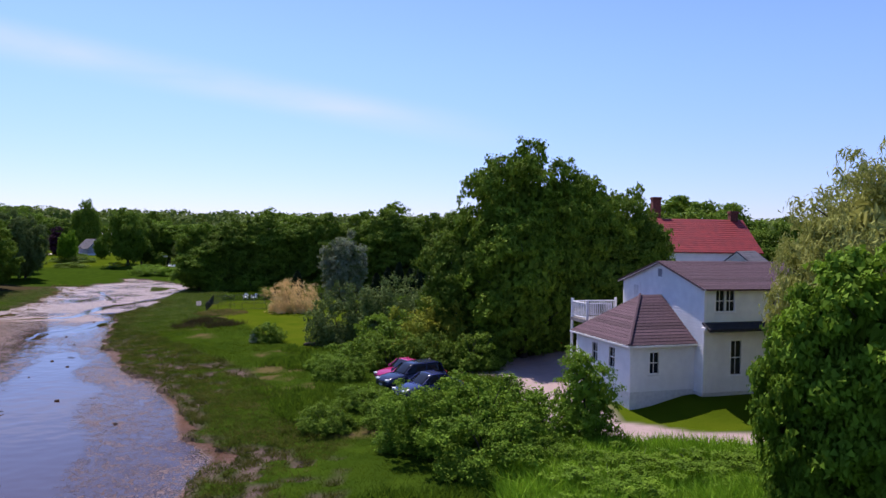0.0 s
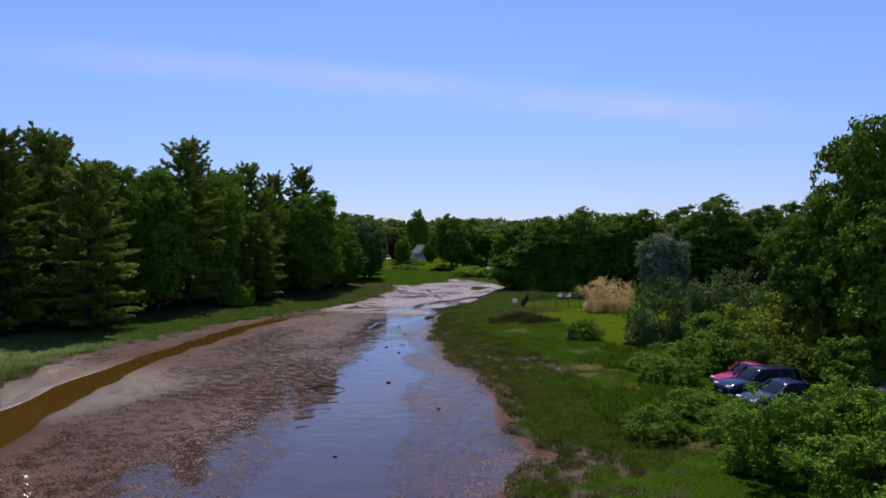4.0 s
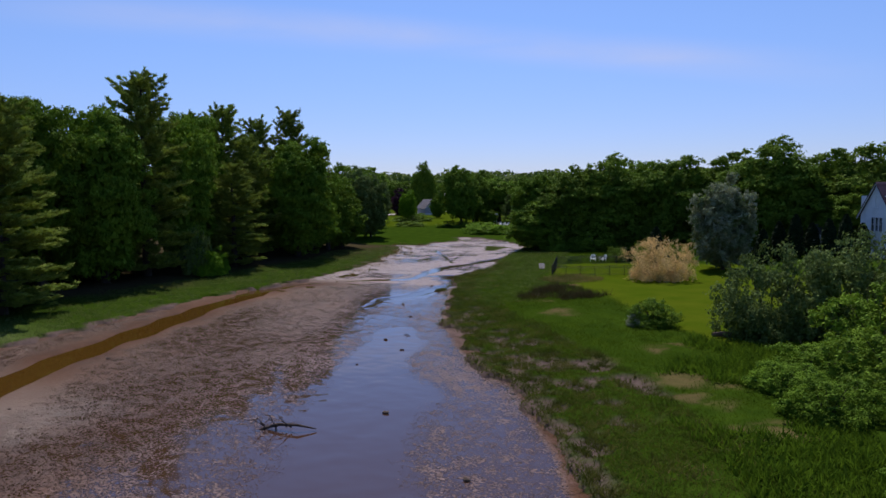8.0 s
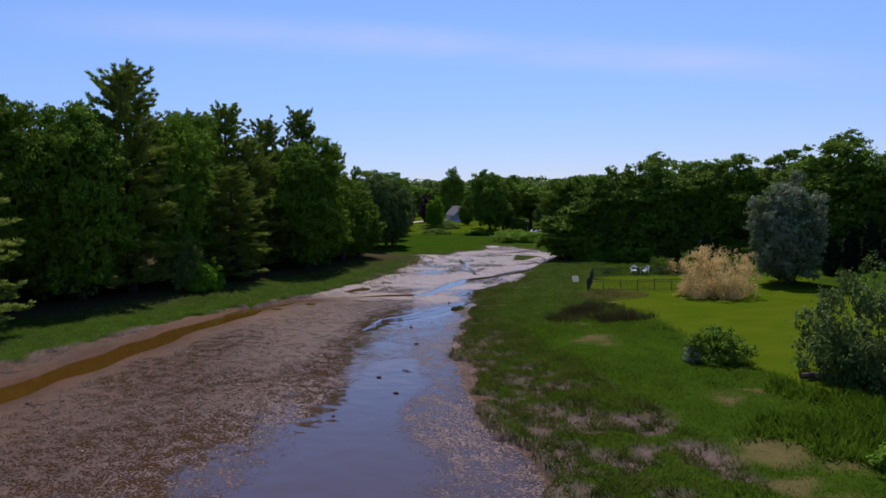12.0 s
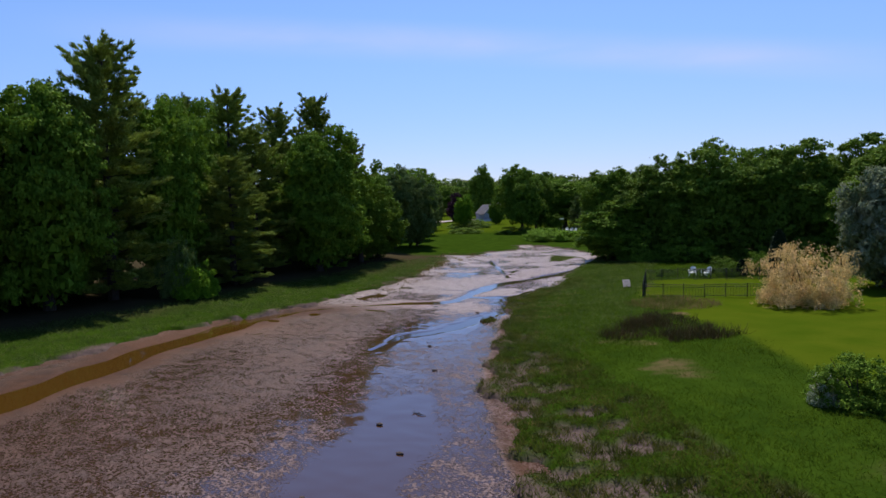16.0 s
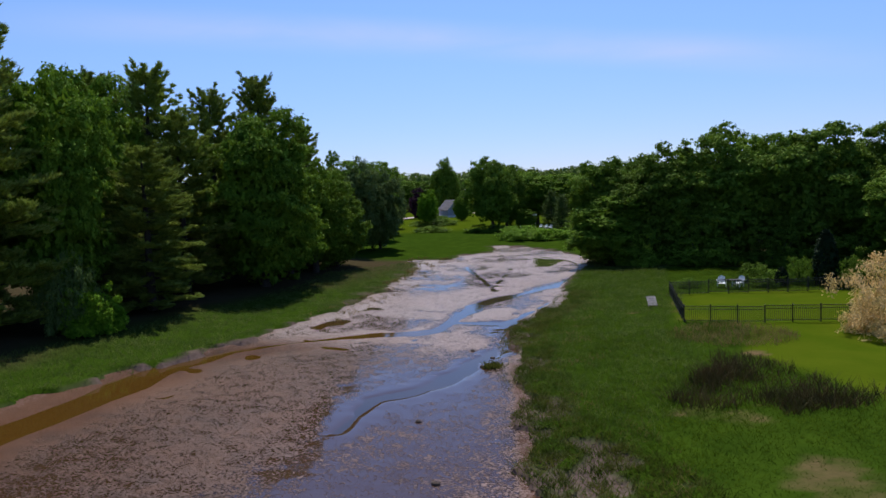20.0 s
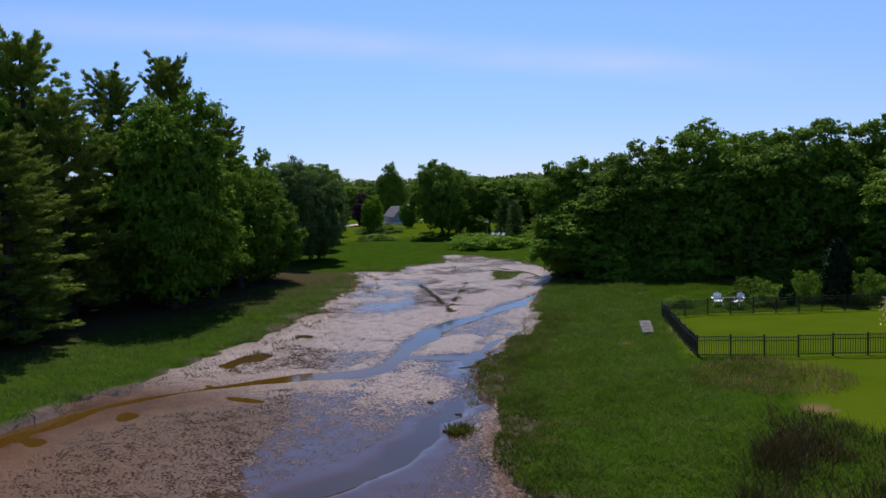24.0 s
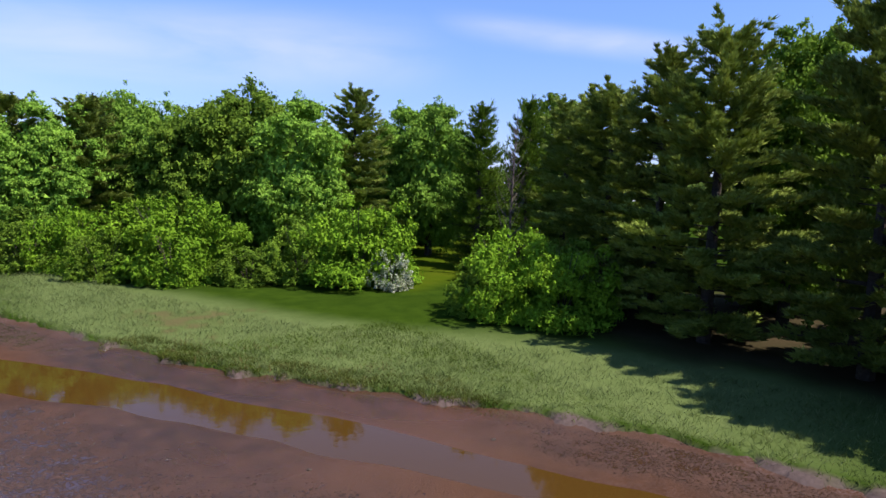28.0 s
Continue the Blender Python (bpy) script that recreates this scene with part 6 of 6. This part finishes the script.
    door = part("door", box(4.27, 5.65, 6.0, 4.36, 6.45, 8.0, bevel=0.01), "white_trim", h, "plain white door onto the deck")
    part("panel", box(4.25, 5.8, 6.9, 4.275, 6.3, 7.8), "foundation", door)
    part("handle", tube([(4.2, 5.75, 7.0), (4.28, 5.75, 7.0)], [0.03, 0.03], 8), "chrome", door)
    # roof deck behind the wing
    part("deck", box(0.7, 6.32, 5.2, 4.33, 8.6, 5.42), "weathered_wood", h)
    for x, y in ((0.8, 6.45), (0.8, 8.5), (4.2, 8.5)):
        part("deck_post", box(x - 0.07, y - 0.07, 0.6, x + 0.07, y + 0.07, 6.72, bevel=0.01), "white_trim", h)
    for (x0, y0), (x1, y1) in (((0.8, 6.45), (0.8, 8.5)), ((0.8, 8.5), (4.2, 8.5)), ((0.8, 6.45), (2.6, 6.45))):
        n = max(4, int(math.hypot(x1 - x0, y1 - y0) / 0.14))
        rail = part("railing", tube([(x0, y0, 6.5), (x1, y1, 6.5)], [0.05, 0.05], 6), "white_trim", h)
        part("bottom_rail", tube([(x0, y0, 5.55), (x1, y1, 5.55)], [0.035, 0.035], 6), "white_trim", rail)
        for i in range(n + 1):
            x, y = x0 + (x1 - x0) * i / n, y0 + (y1 - y0) * i / n
            part("baluster", box(x - 0.02, y - 0.02, 5.5, x + 0.02, y + 0.02, 6.5), "white_trim", rail)
    # low white stair rail by the drive
    for i in range(5):
        part("stair_baluster", box(-0.9, 4.4 + i * 0.28, 1.0, -0.86, 4.44 + i * 0.28, 2.0 + 0.06 * i), "white_trim", h)
    part("stair_rail", tube([(-0.88, 4.35, 1.98), (-0.88, 5.65, 2.28)], [0.04, 0.04], 6), "white_trim", h)
    return h


def cottage(label, x, y, turn, long, wide, ground, eave, ridge, wall_mat, roof_mat, wins=(), gable_wins=(), chimneys=(), courses=16, board=0.16):
    """A gabled house; its long side runs along x from its front left corner."""
    h = thing("house", label, "house", Matrix.Translation((x, y, 0)) @ Matrix.Rotation(radians(turn), 4, "Z"))
    part("foundation", box(0.05, 0.05, ground - 1.0, long - 0.05, wide - 0.05, ground + 0.3), "foundation", h)
    g = ground + 0.3
    wall_part(h, side(0, 0, 0), long, g, eave, wins, None, wall_mat, board)
    wall_part(h, side(0, wide, -90), wide, g, eave, gable_wins, (wide / 2, ridge), wall_mat, board)
    wall_part(h, side(long, 0, 90), wide, g, eave, [], (wide / 2, ridge), wall_mat, board)
    wall_part(h, side(long, wide, 180), long, g, eave, [], None, wall_mat, board)
    o = 0.35
    drop = (ridge - eave) / (wide / 2) * o
    course_roof((-o, -o, eave - drop + 0.1), (long + o, -o, eave - drop + 0.1), (long + o, wide / 2, ridge + 0.1), (-o, wide / 2, ridge + 0.1), courses, roof_mat, h)
    course_roof((long + o, wide + o, eave - drop + 0.1), (-o, wide + o, eave - drop + 0.1), (-o, wide / 2 + 0.002, ridge + 0.1), (long + o, wide / 2 + 0.002, ridge + 0.1), courses, roof_mat, h)
    for s in (0, 1):
        bm = prism([(-o, eave - drop - 0.12), (-o, eave - drop + 0.02), (wide / 2, ridge + 0.02), (wide / 2, ridge - 0.12)] if s == 0 else [(wide + o, eave - drop - 0.12), (wide + o, eave - drop + 0.02), (wide / 2, ridge + 0.02), (wide / 2, ridge - 0.12)], -o + 0.01, -o + 0.1, "x")
        part("rake_board", bm, "white_trim", h)
    for cx, cy, half, z0, z1 in chimneys:
        ch = part("chimney", box(cx - half, cy - half, z0, cx + half, cy + half, z1, bevel=0.01), "brick_red", h)
        part("cap", box(cx - half - 0.07, cy - half - 0.07, z1 - 0.25, cx + half + 0.07, cy + half + 0.07, z1 - 0.05), "brick_red", ch)
    return h


white_house()
cottage("white house with a bright red metal roof and brick chimney", 19.6, 67.2, 4, 10.2, 9.0, 1.4, 9.9, 13.0, "clapboard", "roof_red", [(2, 2.8, 5.8, 7.4), (5, 5.8, 5.8, 7.4)], [(4.1, 4.9, 10.3, 11.4)], [(2.0, 6.0, 0.42, 10, 15.4), (9.6, 4.6, 0.38, 11, 14.0)])
cottage("small white gabled addition with a grey roof", 27.6, 59.5, 58, 7.0, 5.5, 1.4, 7.6, 9.9, "clapboard", "roof_grey")
cottage("white two-storey house with a tall gable and mauve roof", -0.6, 110.6, 33, 11.0, 5.6, 1.2, 6.6, 10.3, "clapboard", "shingle_mauve", [(2, 2.9, 3.2, 4.8), (5, 5.9, 3.2, 4.8)], [(1.9, 2.5, 4.6, 6.2), (2.55, 3.15, 4.6, 6.2), (3.2, 3.8, 4.6, 6.2), (2.5, 3.1, 7.4, 8.8), (2.4, 3.0, 2.2, 3.6)])
cottage("dark grey house half hidden behind the trees", -13.5, 125, 20, 9.0, 7.0, 1.2, 4.6, 8.0, "grey_wall", "roof_grey", [(2, 3, 2.4, 3.9), (6, 7, 2.4, 3.9)])
cottage("low garage with a pale grey roof", -7.6, 118.5, 16, 5.4, 4.6, 1.2, 3.6, 5.0, "clapboard", "roof_grey", [(1, 1.8, 2.0, 3.0)])
cottage("grey house with a dark roof beyond the far meadow", -147.0, 262, 150, 6.5, 6.0, 2.0, 4.6, 7.6, "grey_wall", "roof_grey", [(2, 3.0, 2.9, 4.1)], [(2.5, 3.4, 4.8, 6.0)], board=0.3)
cottage("low grey wing beside the far house", -143.0, 253, 150, 4.0, 4.6, 2.0, 4.4, 6.8, "grey_wall", "roof_grey", [(1.2, 2.2, 2.9, 4.0)], [(1.9, 2.7, 2.9, 4.1)], board=0.3)
car(11.4, 57.4, radians(200), "paint_red", "dark red car standing in deep shade")


def arbor(x, y):
    t = thing("arbor", "white wooden garden arbor on the far lawn", "arbor", Matrix.Translation((x, y, height_at(x, y))))
    for sx in (-1.4, 1.4):
        for sy in (-1.0, 1.0):
            part("post", box(sx - 0.09, sy - 0.09, -0.1, sx + 0.09, sy + 0.09, 2.6), "white_trim", t)
    for sy in (-1.0, 1.0):
        part("beam", box(-1.8, sy - 0.08, 2.6, 1.8, sy + 0.08, 2.85), "white_trim", t)
    for i in range(7):
        part("rafter", box(-1.6 + i * 0.53 - 0.04, -1.4, 2.852, -1.6 + i * 0.53 + 0.04, 1.4, 3.0), "white_trim", t)


arbor(-87.9, 187.4)
